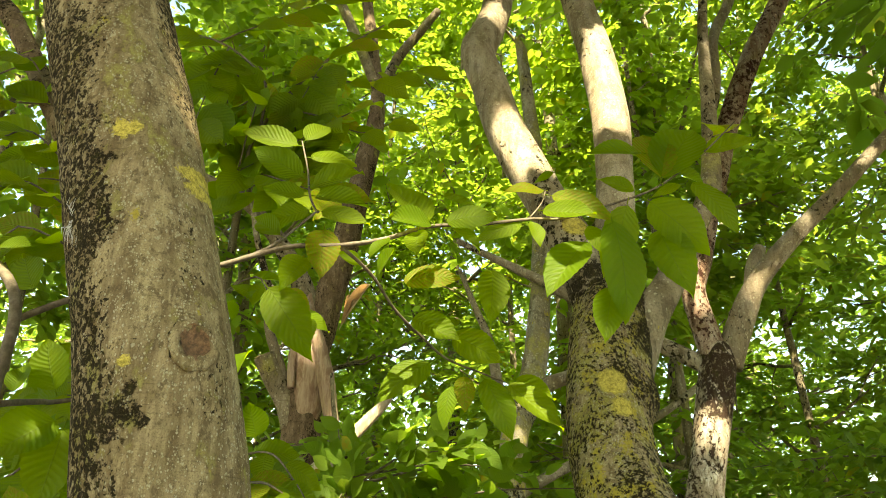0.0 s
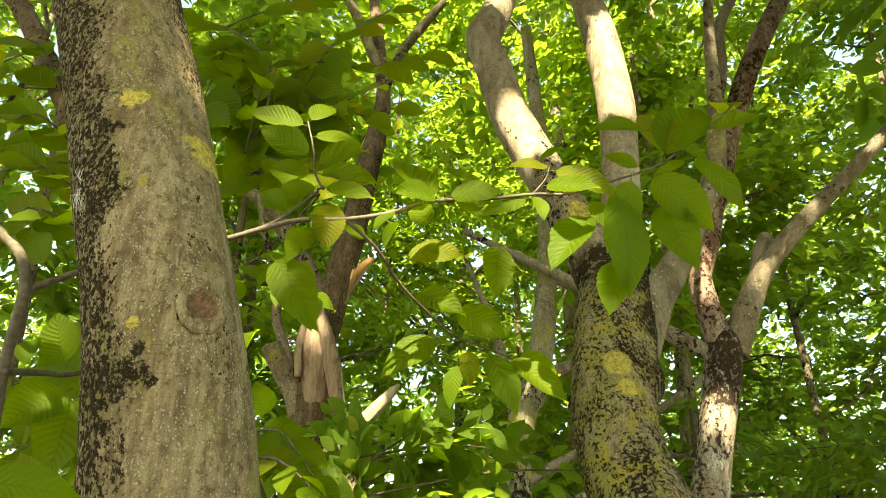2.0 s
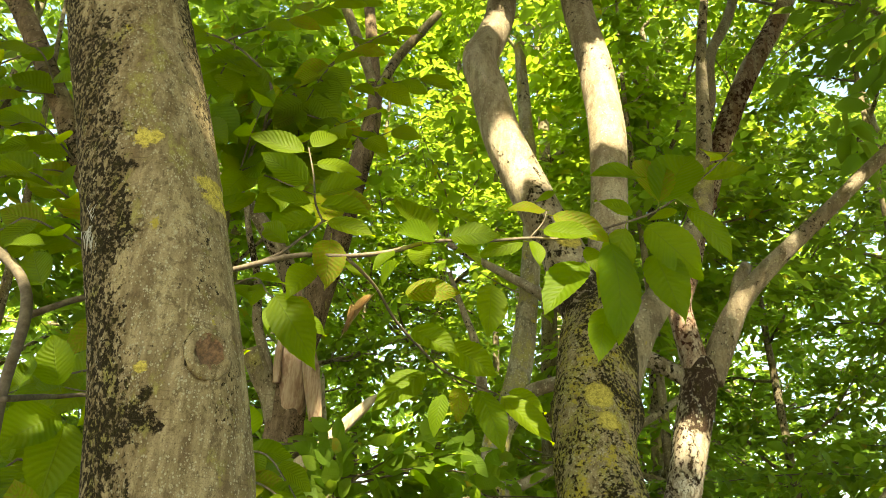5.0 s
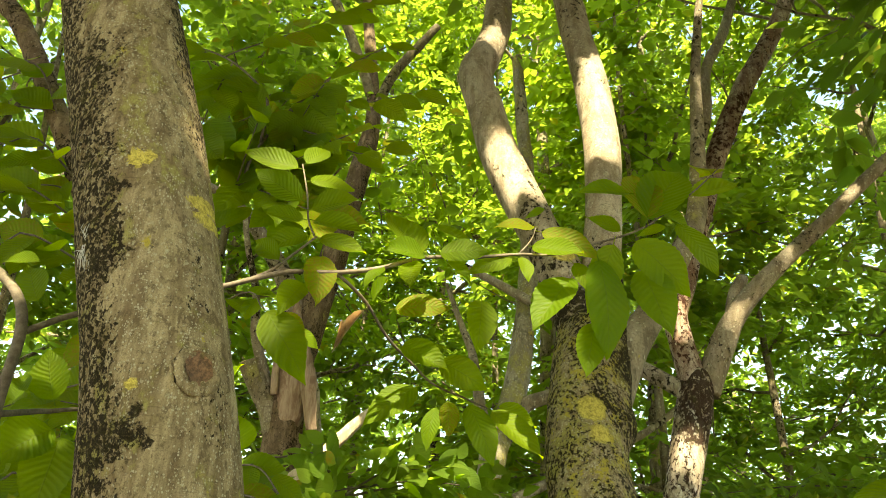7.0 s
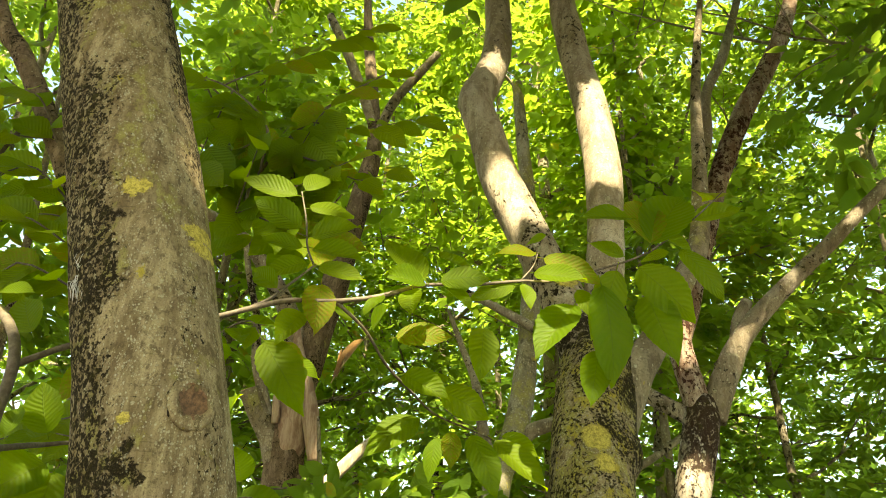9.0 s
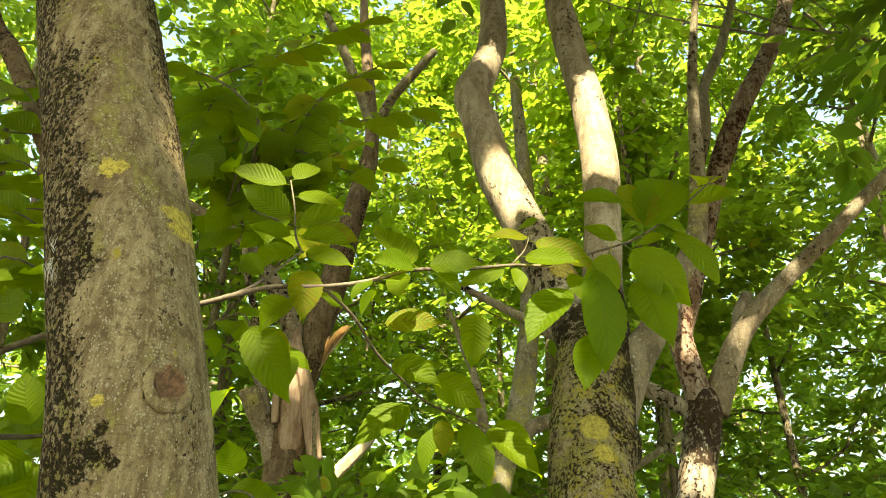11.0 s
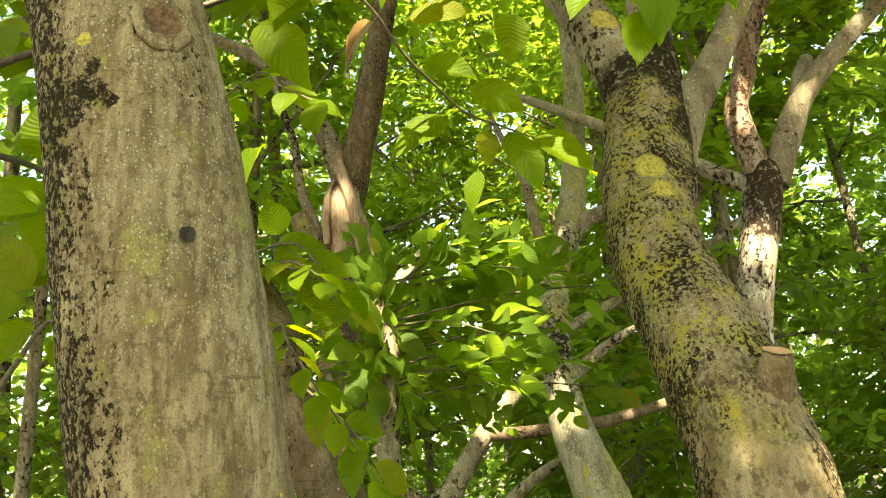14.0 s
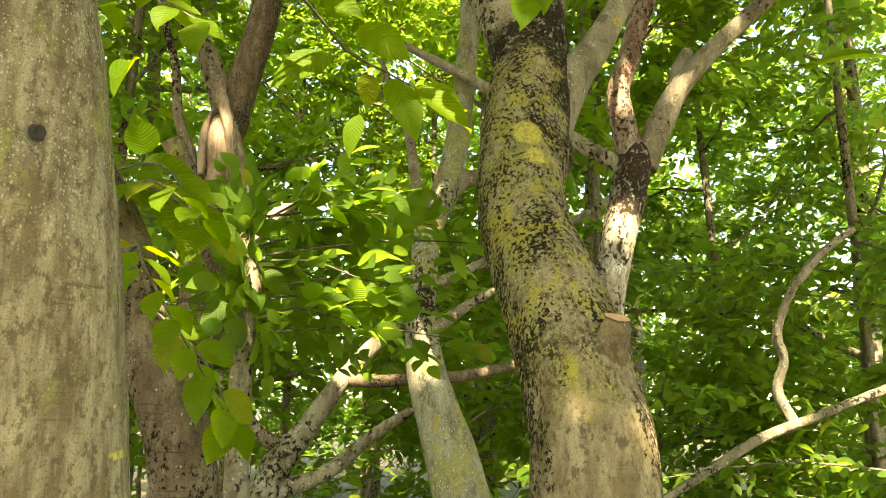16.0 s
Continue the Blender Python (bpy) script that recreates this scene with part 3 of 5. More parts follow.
# ---- standing trees behind and around ----
def wood_tree(seed, x, y, height, girth, low, reach, limbs, forks=4, size=0.095, leaves=10, lean=(0, 0), material=None, label="", template=None, leaf=None, spray=0.48):
    """A hornbeam: a swaying trunk, limbs that rise and spread from a low height, and a crown of leafy sprays."""
    rng = np.random.default_rng(seed)
    material = material or grey_bark
    root = thing("hornbeam_tree", (x, y, 0), label or "slender grey hornbeam with a dense green crown", "tree", "trees of the wood")
    pts = []
    for i in range(9):
        t = i / 8
        pts.append((x + lean[0] * t + 0.18 * math.sin(seed + t * 5) * t, y + lean[1] * t + 0.18 * math.cos(seed * 1.7 + t * 4) * t, t * height, girth * (1.0 - 0.86 * t) + (0.35 * girth if i == 0 else 0)))
    limb("trunk", pts, root, material, step=0.25, sides=12, lump=0.2, seed=seed)
    lines, anchors = [], []
    for i in range(limbs):
        t = (low + (height * 0.95 - low) * ((i + rng.uniform(0, 0.8)) / limbs)) / height
        c = pts[min(8, int(t * 8))]
        d = pts[min(8, int(t * 8) + 1)]
        f = t * 8 - int(t * 8)
        at = [c[q] * (1 - f) + d[q] * f for q in range(3)]
        a = i * 2.4 + rng.uniform(-0.5, 0.5)
        way = (math.cos(a), math.sin(a), rng.uniform(0.15, 0.9) * (0.5 + t))
        shoots(rng, at, way, reach * (1.15 - 0.6 * t) * rng.uniform(0.7, 1.15), girth * 0.42 * (1.1 - 0.7 * t), forks, 2, lines, anchors)
    keep = [l for l in lines if not clearing(np.array([l[-1][:3], l[2][:3]])).any()]
    joined("branchwork", keep, root, material, sides=5, step=0.35)
    crown(rng, anchors, root, template or FAR_BLADE, leaf or leaf_far, size, spray, leaves)
    return root


for seed, x, y, height, girth, low, reach, limbs in (
        (11, 2.0, 6.6, 9.0, 0.10, 0.9, 2.0, 11), (12, 5.0, 7.4, 9.0, 0.12, 0.8, 2.2, 7), (21, 3.3, 6.9, 9.0, 0.05, 2.6, 1.9, 9), (13, 1.2, 7.6, 14.5, 0.11, 2.8, 2.1, 17), (14, -1.9, 7.0, 9.5, 0.10, 1.0, 2.0, 18),
        (15, -3.9, 6.2, 9.0, 0.10, 1.2, 2.1, 12), (16, 0.2, 10.2, 12.0, 0.12, 3.6, 2.4, 19), (17, 3.9, 10.8, 12.0, 0.13, 3.2, 2.5, 16), (18, -3.4, 10.5, 12.0, 0.13, 0.6, 2.5, 20),
        (19, 7.4, 11.0, 12.0, 0.14, 3.4, 2.6, 12), (20, -7.2, 10.2, 12.0, 0.14, 0.6, 2.6, 13)):
    wood_tree(seed, x, y, height, girth, low, reach, limbs + 2, forks=3)

for seed, x, y, height, reach in ((31, 1.8, 15.0, 13.0, 3.2), (32, 6.5, 16.0, 14.0, 3.4), (33, -2.6, 15.5, 14.0, 3.3), (34, -7.5, 16.5, 14.0, 3.5), (35, 11.5, 14.0, 13.0, 3.5), (36, 3.5, 20.0, 15.0, 3.6), (37, -5.0, 21.0, 15.0, 3.6)):
    wood_tree(seed, x, y, height, 0.15, 0.3, reach, 10, forks=3, size=0.19, leaves=9, spray=0.9)

# nearer young trees with larger leaves
for seed, x, y, height, low, reach, limbs in ((51, 1.76, 5.7, 8.0, 1.8, 1.5, 13), (52, 3.7, 5.5, 8.5, 1.4, 1.6, 10), (53, 0.9, 9.2, 14.0, 2.2, 1.9, 21), (54, -0.7, 8.6, 12.5, 2.2, 1.7, 18), (55, -1.7, 5.6, 11.0, 1.0, 1.7, 20), (56, -2.7, 4.6, 6.5, 0.6, 1.4, 12)):
    wood_tree(seed, x, y, height, 0.05, low, reach, limbs, forks=2, size=0.105, leaves=9, spray=0.5, template=HEX_BLADE, leaf=leaf_mid, label="young hornbeam with broad dark green leaves")

def shade_boughs(root, seed, boughs, material, size=0.13, over=(), reach=2.0):
    """Long boughs over the path, high above it and unseen, added to block the sun. over: stretches shaded by leaf
    clumps set sunward of them.
    """
    rng = np.random.default_rng(seed)
    lines, anchors = [], []
    for a, b, n in over:
        for i in range(n):
            p = Vector(a).lerp(Vector(b), i / max(1, n - 1)) + SUN_TO * reach * rng.uniform(0.85, 1.2) + Vector(rng.normal(0, 0.07, 3))
            anchors.append((tuple(p), tuple(rng.normal(0, 1, 3) * (1, 1, 0.4))))
    for start, way, length in boughs:
        shoots(rng, start, way, length, 0.03, 4, 2, lines, anchors)
    if lines:
        joined("shade_bough", lines, root, material, step=0.15)
    crown(rng, anchors, root, FAR_BLADE, leaf_far, size, 0.55, 10, free=False)


# trees beside and behind the camera, unseen, added to block sun and sky
SHADE_TREES = {}
for seed, x, y, height, reach, boughs in ((41, -2.3, -2.6, 13.0, 2.5, 19), (42, 0.4, -3.4, 15.5, 1.9, 26), (49, -2.0, -6.2, 16.0, 2.6, 19), (40, 2.2, -6.4, 16.0, 2.6, 19),
                                          (43, 4.8, 1.3, 13.0, 2.5, 5), (44, 6.0, 3.4, 14.0, 2.6, 7), (48, 8.0, 1.6, 15.0, 2.8, 9)):
    SHADE_TREES[seed] = wood_tree(seed, x, y, height, 0.16, 4.2, reach, boughs, forks=3, size=0.20, leaves=10, spray=0.8, label="added unseen hornbeam whose broad crown shades the view")
# two more unseen trees, added to shade the upper crowns in view
for seed, x, y, boughs in ((45, 2.9, 0.5, 5), (39, -2.9, 0.3, 8)):
    wood_tree(seed, x, y, 13.5, 0.16, 6.5, 2.3, boughs, forks=3, size=0.20, leaves=10, spray=0.8, label="added unseen hornbeam whose high crown shades the view")
# unseen foliage added to shade the near trunk, twigs and bent branch
shade_boughs(SHADE_TREES[42], 141, [((0.4, -3.4, 4.5), (-0.22, 1, 0.12), 2.5), ((0.4, -3.4, 4.9), (0.12, 1, 0.02), 2.6), ((0.4, -3.4, 5.3), (-0.05, 1, 0.0), 2.8), ((0.4, -3.4, 4.7), (0.35, 1, 0.1), 2.3)], grey_bark, 0.15, over=[((-0.22, 1.22, 2.20), (-0.32, 1.45, 2.52), 14), ((-0.20, 0.86, 1.00), (-0.235, 0.86, 1.46), 30), ((0.50, 1.63, 1.10), (0.47, 1.68, 1.45), 18)], reach=4.3)
shade_boughs(SHADE_TREES[43], 143, [((4.7, 1.3, 4.4), (-1, -0.02, 0.10), 3.3), ((4.7, 1.3, 4.9), (-1, 0.08, 0.02), 3.4), ((4.7, 1.3, 5.2), (-1, -0.10, 0.02), 3.2)], grey_bark, 0.16, over=[((2.2, 3.96, 1.95), (2.6, 3.92, 2.4), 14), ((2.17, 3.97, 1.66), (2.18, 3.97, 1.75), 4), ((2.17, 3.97, 1.45), (2.17, 3.97, 1.5), 3)], reach=4.0)
wood_tree(47, -4.6, 2.6, 8.0, 0.13, 2.2, 2.2, 12, forks=3, size=0.16, leaves=9, spray=0.7)

# low undergrowth between the trunks
for seed, x, y in ((71, 1.4, 9.4), (74, -3.4, 8.0), (75, 2.8, 12.8), (76, -1.4, 12.6), (73, 4.4, 9.0), (77, 7.0, 9.4), (78, 5.4, 12.4)):
    wood_tree(seed, x, y, 3.2, 0.04, 0.15, 1.6, 8, forks=2, size=0.12, leaves=9, spray=0.5, label="low bushy young hornbeam in the undergrowth")


# knee-high bushes at the foot of the trees
for seed, x, y in ((81, 2.7, 5.3), (82, 4.0, 6.0), (83, 1.3, 5.5), (84, -1.3, 5.6), (85, 0.2, 6.6), (86, 0.5, 5.1)):
    wood_tree(seed, x, y, 1.9, 0.025, 0.1, 0.9, 5, forks=2, size=0.10, leaves=7, spray=0.4, template=HEX_BLADE, leaf=leaf_mid, label="knee-high hornbeam bush with fresh green leaves")


# ---- leafy twigs with single leaves ----
BLADES = []
for fold, droop, twist, wave in ((0.30, 0.10, 0.0, 0.008), (0.15, 0.20, 0.35, 0.012), (0.45, 0.06, -0.3, 0.006), (0.05, 0.26, 0.2, 0.015), (0.25, 0.0, -0.15, 0.010)):
    v, f, u = blade(22, 2, fold, droop, 0.055, twist, wave)
    BLADES.append(mesh_of("leaf", v, f, leaf_near, uv=u))


def leaf_at(parent, base, tip, width, seed, facing=0.55, shape=None):
    """One leaf from its stalk to its tip; facing 0 lies flat, 1 hangs towards the path."""
    rng = random.Random(seed)
    b, t = Vector(base), Vector(tip)
    x = t - b
    size = x.length
    x.normalize()
    hint = Vector((rng.uniform(-0.35, 0.35), -facing, 1.0 - facing + 0.05))
    y = hint.cross(x).normalized()
    z = x.cross(y)
    me = BLADES[shape if shape is not None else rng.randrange(len(BLADES))]
    ob = under("leaf", me, parent)
    m = Matrix((x, y, z)).transposed().to_4x4()
    wide = min(1.35, max(0.75, width / (0.58 * size) * 1.1))
    ob.matrix_basis = Matrix.Translation(b - Vector(parent.location)) @ m @ Matrix.Diagonal((size, size * wide, size, 1))
    return ob


def leaves_of(parent, rows, seed, facing=0.55):
    for i, (bx, by, bz, tx, ty, tz, w) in enumerate(rows):
        leaf_at(parent, (bx, by, bz), (tx, ty, tz), w, seed * 100 + i, facing)


def ranked_leaves(parent, points, seed, spacing=0.035, size=0.10, facing=0.35, start=0.2, droop=0.3, host=None):
    """Leaves in two ranks along a twig, of which they are parts."""
    rng = random.Random(seed)
    line = spline(points, spacing)
    for i in range(int(len(line) * start), len(line)):
        p = Vector(line[i, :3])
        way = Vector(line[min(i + 1, len(line) - 1), :3] - line[max(0, i - 1), :3]).normalized()
        side = way.cross(Vector((0, -facing, 1))).normalized() * (1 if i % 2 else -1)
        a = (way * rng.uniform(0.5, 0.9) + side * rng.uniform(0.7, 1.0) + Vector((rng.uniform(-.2, .2), rng.uniform(-.25, .15), -droop * rng.uniform(0.2, 1.2)))).normalized()
        s = size * rng.uniform(0.75, 1.2)
        leaf_at(parent, p, p + a * s, s * 0.56, seed * 1000 + i, facing).parent = host or parent


# the young hornbeam whose long shoot runs behind the near trunk
SAP = Vector((-0.60, 1.05, 0.0))
sapling = thing("hornbeam_sapling", SAP, "thin young hornbeam with large toothed green leaves", "sapling")
limb("stem", [(-0.60, 1.05, 0.0, 0.013), (-0.585, 1.05, 0.8, 0.011), (-0.60, 1.055, 1.5, 0.009), (-0.611, 1.06, 1.737, 0.0082), (-0.624, 1.07, 1.855, 0.008), (-0.626, 1.08, 1.973, 0.0088), (-0.655, 1.09, 2.036, 0.0082),
              (-0.713, 1.10, 2.084, 0.0078), (-0.792, 1.12, 2.139, 0.0064), (-0.95, 1.15, 2.24, 0.005)], sapling, twig_bark, step=0.012, sides=12, lump=0.15)
SHOOT = [(-0.630, 1.085, 1.968, 0.0059), (-0.599, 1.10, 1.991, 0.0053), (-0.570, 1.12, 2.014, 0.0051), (-0.475, 1.14, 2.053, 0.0051), (-0.364, 1.16, 2.087, 0.0048), (-0.307, 1.16, 2.105, 0.0048), (-0.246, 1.17, 2.126, 0.0045),
         (-0.173, 1.18, 2.132, 0.0042), (-0.099, 1.19, 2.148, 0.0041), (-0.023, 1.21, 2.181, 0.0036), (0.065, 1.23, 2.195, 0.0031), (0.153, 1.25, 2.215, 0.0028), (0.224, 1.28, 2.232, 0.0025), (0.314, 1.30, 2.270, 0.0023),
         (0.418, 1.33, 2.325, 0.0020), (0.534, 1.36, 2.426, 0.0016), (0.611, 1.38, 2.507, 0.0012)]
limb("shoot", SHOOT, sapling, twig_bark, step=0.010, sides=10, lump=0.25)
SIDE = [(-0.173, 1.18, 2.132, 0.0036), (-0.151, 1.20, 2.120, 0.0031), (-0.120, 1.24, 2.100, 0.0029), (-0.084, 1.30, 2.060, 0.0027), (-0.040, 1.36, 2.032, 0.0024), (0.006, 1.42, 2.007, 0.0021), (0.071, 1.45, 1.988, 0.0018), (0.161, 1.50, 1.967, 0.0013)]
limb("twig", SIDE, sapling, twig_bark, step=0.012, sides=8, lump=0.25)
limb("twig", [(-0.311, 1.16, 2.105, 0.0034), (-0.283, 1.17, 2.126, 0.0028), (-0.255, 1.20, 2.170, 0.0024), (-0.222, 1.22, 2.215, 0.0020), (-0.236, 1.30, 2.255, 0.0022), (-0.261, 1.35, 2.317, 0.0022), (-0.279, 1.40, 2.403, 0.0020), (-0.306, 1.45, 2.502, 0.0015)], sapling, twig_bark, step=0.012, sides=8)
limb("twig", [(-0.615, 1.06, 1.84, 0.0050), (-0.63, 1.20, 1.875, 0.0045), (-0.650, 1.29, 1.895, 0.0040), (-0.603, 1.30, 1.903, 0.0034), (-0.54, 1.31, 1.905, 0.0026)], sapling, twig_bark, step=0.012, sides=8)
limb("twig", [(0.153, 1.25, 2.215, 0.0018), (0.178, 1.26, 2.25, 0.0014), (0.190, 1.27, 2.285, 0.0010)], sapling, twig_bark, step=0.012, sides=8)
leaves_of(sapling, [(0.192, 1.27, 2.283, 0.115, 1.22, 2.275, 0.041), (0.189, 1.27, 2.275, 0.301, 1.24, 2.235, 0.051), (0.17, 1.26, 2.238, 0.265, 1.2, 2.201, 0.042), (0.217, 1.3, 2.34, 0.168, 1.32, 2.335, 0.026), (0.156, 1.25, 2.213, 0.174, 1.22, 2.161, 0.028), (0.013, 1.22, 2.185, 0.062, 1.18, 2.126, 0.033), (0.149, 1.25, 2.208, 0.057, 1.22, 2.174, 0.026), (0.063, 1.23, 2.188, 0.016, 1.26, 2.184, 0.024), (0.268, 1.3, 2.203, 0.175, 1.24, 2.077, 0.072), (0.262, 1.3, 2.228, 0.295, 1.26, 2.164, 0.031), (0.31, 1.3, 2.252, 0.340, 1.24, 2.050, 0.064), (0.352, 1.31, 2.288, 0.304, 1.3, 2.137, 0.061), (0.309, 1.32, 2.123, 0.276, 1.28, 1.995, 0.052)], 1, 0.75)
leaves_of(sapling, [(0.383, 1.32, 2.295, 0.475, 1.26, 2.175, 0.077), (0.403, 1.33, 2.246, 0.438, 1.28, 2.082, 0.074), (0.482, 1.35, 2.352, 0.565, 1.3, 2.247, 0.067), (0.477, 1.35, 2.339, 0.409, 1.38, 2.34, 0.031), (0.409, 1.36, 2.417, 0.287, 1.3, 2.394, 0.038), (0.418, 1.33, 2.328, 0.541, 1.42, 2.538, 0.074), (0.453, 1.34, 2.369, 0.528, 1.36, 2.342, 0.038), (0.521, 1.36, 2.417, 0.649, 1.38, 2.47, 0.053), (0.372, 1.31, 2.3, 0.296, 1.3, 2.338, 0.043), (0.426, 1.33, 2.332, 0.432, 1.42, 2.519, 0.069), (0.585, 1.37, 2.48, 0.622, 1.5, 2.609, 0.037)], 2, 0.72)
leaves_of(sapling, [(-0.014, 1.21, 2.182, -0.088, 1.16, 2.181, 0.048), (-0.002, 1.21, 2.187, 0.085, 1.18, 2.204, 0.054), (-0.016, 1.21, 2.185, -0.101, 1.28, 2.3, 0.047), (-0.009, 1.23, 2.254, 0.089, 1.3, 2.259, 0.045), (-0.09, 1.19, 2.152, -0.121, 1.14, 2.109, 0.022), (-0.042, 1.2, 2.173, -0.044, 1.14, 2.097, 0.037)], 3, 0.72)
leaves_of(sapling, [(-0.114, 1.25, 2.108, -0.082, 1.2, 2.137, 0.044), (-0.079, 1.27, 2.101, 0.021, 1.24, 2.117, 0.051), (0.097, 1.4, 2.188, 0.09, 1.34, 2.057, 0.06), (-0.063, 1.32, 2.056, 0.03, 1.28, 1.999, 0.053), (-0.04, 1.36, 2.037, 0.03, 1.4, 2.097, 0.042), (0.009, 1.42, 2.057, 0.103, 1.38, 2.005, 0.061), (-0.015, 1.4, 2.0, -0.118, 1.34, 1.926, 0.063), (0.038, 1.44, 1.985, 0.041, 1.42, 1.908, 0.038), (0.071, 1.45, 1.985, 0.133, 1.4, 1.875, 0.06), (0.115, 1.47, 1.98, 0.219, 1.42, 1.873, 0.044), (0.134, 1.5, 1.992, 0.224, 1.52, 1.954, 0.04), (-0.138, 1.22, 2.113, -0.175, 1.2, 2.129, 0.025)], 4, 0.75)
leaves_of(sapling, [(-0.202, 1.2, 2.18, -0.196, 1.14, 2.056, 0.052), (-0.221, 1.18, 2.114, -0.253, 1.12, 2.037, 0.043), (-0.286, 1.16, 2.058, -0.197, 1.1, 1.938, 0.035), (-0.259, 1.18, 2.054, -0.21, 1.16, 2.008, 0.031), (-0.222, 1.22, 2.218, -0.125, 1.2, 2.18, 0.029), (-0.268, 1.18, 2.147, -0.33, 1.22, 2.204, 0.035)], 5, 0.75)
leaves_of(sapling, [(-0.268, 1.36, 2.342, -0.158, 1.34, 2.366, 0.065), (-0.273, 1.38, 2.368, -0.385, 1.36, 2.43, 0.064), (-0.259, 1.35, 2.316, -0.14, 1.3, 2.27, 0.052), (-0.261, 1.35, 2.314, -0.346, 1.32, 2.317, 0.044), (-0.29, 1.42, 2.442, -0.185, 1.45, 2.471, 0.055), (-0.299, 1.44, 2.482, -0.435, 1.44, 2.522, 0.051), (-0.241, 1.3, 2.261, -0.32, 1.26, 2.216, 0.046), (-0.304, 1.45, 2.5, -0.256, 1.5, 2.581, 0.05)], 6, 0.75)
leaves_of(sapling, [(-0.627, 1.25, 1.897, -0.656, 1.22, 1.981, 0.072), (-1.571, 2.4, 3.658, -1.798, 2.5, 3.832, 0.09), (-0.694, 1.1, 2.091, -0.619, 1.06, 2.084, 0.019), (-0.671, 1.2, 2.054, -0.731, 1.22, 2.144, 0.057), (-0.626, 1.28, 1.868, -0.687, 1.2, 1.798, 0.08), (-0.617, 1.28, 1.862, -0.601, 1.2, 1.717, 0.079), (-0.672, 1.2, 1.885, -0.684, 1.24, 1.95, 0.036)], 7, 0.7)
limb("twig", [(-0.60, 1.055, 1.45, 0.0040), (-0.55, 1.08, 1.56, 0.0034), (-0.515, 1.10, 1.62, 0.0026), (-0.46, 1.13, 1.59, 0.0022), (-0.42, 1.16, 1.55, 0.0016)], sapling, twig_bark, step=0.012, sides=8)
leaves_of(sapling, [(-0.43, 0.72, 1.652, -0.337, 0.75, 1.646, 0.028), (-0.428, 0.74, 1.488, -0.348, 0.77, 1.522, 0.042), (-0.461, 0.8, 1.447, -0.399, 0.84, 1.471, 0.043), (-0.557, 1.12, 1.66, -0.597, 1.1, 1.736, 0.067), (-0.562, 1.12, 1.644, -0.643, 1.1, 1.645, 0.048), (-0.552, 1.13, 1.625, -0.621, 1.12, 1.573, 0.044), (-0.618, 1.1, 1.698, -0.683, 1.1, 1.719, 0.03), (-0.523, 1.15, 1.611, -0.541, 1.14, 1.567, 0.03)], 9, 0.8)
v, f, u = blade(12, 2, 2.6, 0.35, 0.05, 0.6, 0.02)
curled = mesh_of("dry_leaf", v, f, dead_leaf, uv=u)
for b, t in (((-0.118, 1.24, 2.095), (-0.172, 1.25, 2.02)), ((-0.16, 1.245, 2.075), (-0.165, 1.25, 2.025))):
    ob = leaf_at(sapling, b, t, 0.03, 77, 0.9)
    ob.name, ob.data = "dry_leaf", curled
    ob.matrix_basis = ob.matrix_basis @ Matrix.Diagonal((1.1, 0.38, 0.7, 1))
    tagged(ob, label="curled brown withered leaf")


# a second sapling that reaches in at the side
SAP_2 = Vector((1.15, 0.95, 0.0))
side_sapling = thing("hornbeam_sapling", SAP_2, "thin hornbeam shoot with a few yellowing leaves", "sapling")
limb("stem", [(1.15, 0.95, 0.0, 0.009), (1.12, 0.95, 1.0, 0.007), (1.02, 0.93, 1.7, 0.005), (0.98, 0.92, 2.0, 0.003)], side_sapling, twig_bark, step=0.03, sides=10)
limb("twig", [(1.03, 0.93, 1.66, 0.0030), (0.80, 0.92, 1.74, 0.0022), (0.688, 0.90, 1.755, 0.0018), (0.586, 0.85, 1.757, 0.0013)], side_sapling, twig_bark, step=0.02, sides=8)
leaves_of(side_sapling, [(0.590, 0.85, 1.756, 0.470, 0.82, 1.752, 0.036), (0.69, 0.90, 1.755, 0.66, 0.84, 1.84, 0.05), (0.76, 0.91, 1.745, 0.73, 0.86, 1.66, 0.05)], 11, 0.4)


# ---- the near trunk ----
def patch_disc(name, parent, centre, outward, radius, dish, material, label, seed, rim=0.0):
    """A small uneven round plate, dished inwards, let into the bark."""
    rng = random.Random(seed)
    z = Vector(outward).normalized()
    x = Vector((0, 0, 1)).cross(z).normalized()
    y = z.cross(x)
    verts, faces, rings, n = [], [], 5, 22
    wob = [rng.uniform(0.86, 1.14) for _ in range(n)]
    for i in range(rings + 1):
        q = i / rings
        for j in range(n):
            a = 2 * math.pi * j / n
            r = radius * q * (1 + (wob[j] - 1) * q)
            h = -dish * (1 - q * q) + rim * max(0.0, q - 0.7) / 0.3 + rng.uniform(-0.08, 0.08) * dish
            verts.append(tuple(Vector(centre) - Vector(parent.location) + x * math.cos(a) * r + y * math.sin(a) * r * 1.05 + z * h))
    for i in range(rings):
        for j in range(n):
            faces.append((i * n + j, i * n + (j + 1) % n, (i + 1) * n + (j + 1) % n, (i + 1) * n + j))
    return under(name, mesh_of(name, verts, faces, material), parent, label)


def on_trunk(line, x, z, proud=0.0):
    """The place on the near side of a trunk at that x and height, and the way out of the bark there."""
    p = spline(line, 0.01)
    ax, ay, _, r = p[np.argmin(np.abs(p[:, 2] - z))]
    out = Vector((x - ax, -math.sqrt(max(0.0, r * r - (x - ax) ** 2)), 0.0)).normalized()
    return Vector((ax, ay, z)) + out * (r + proud), out


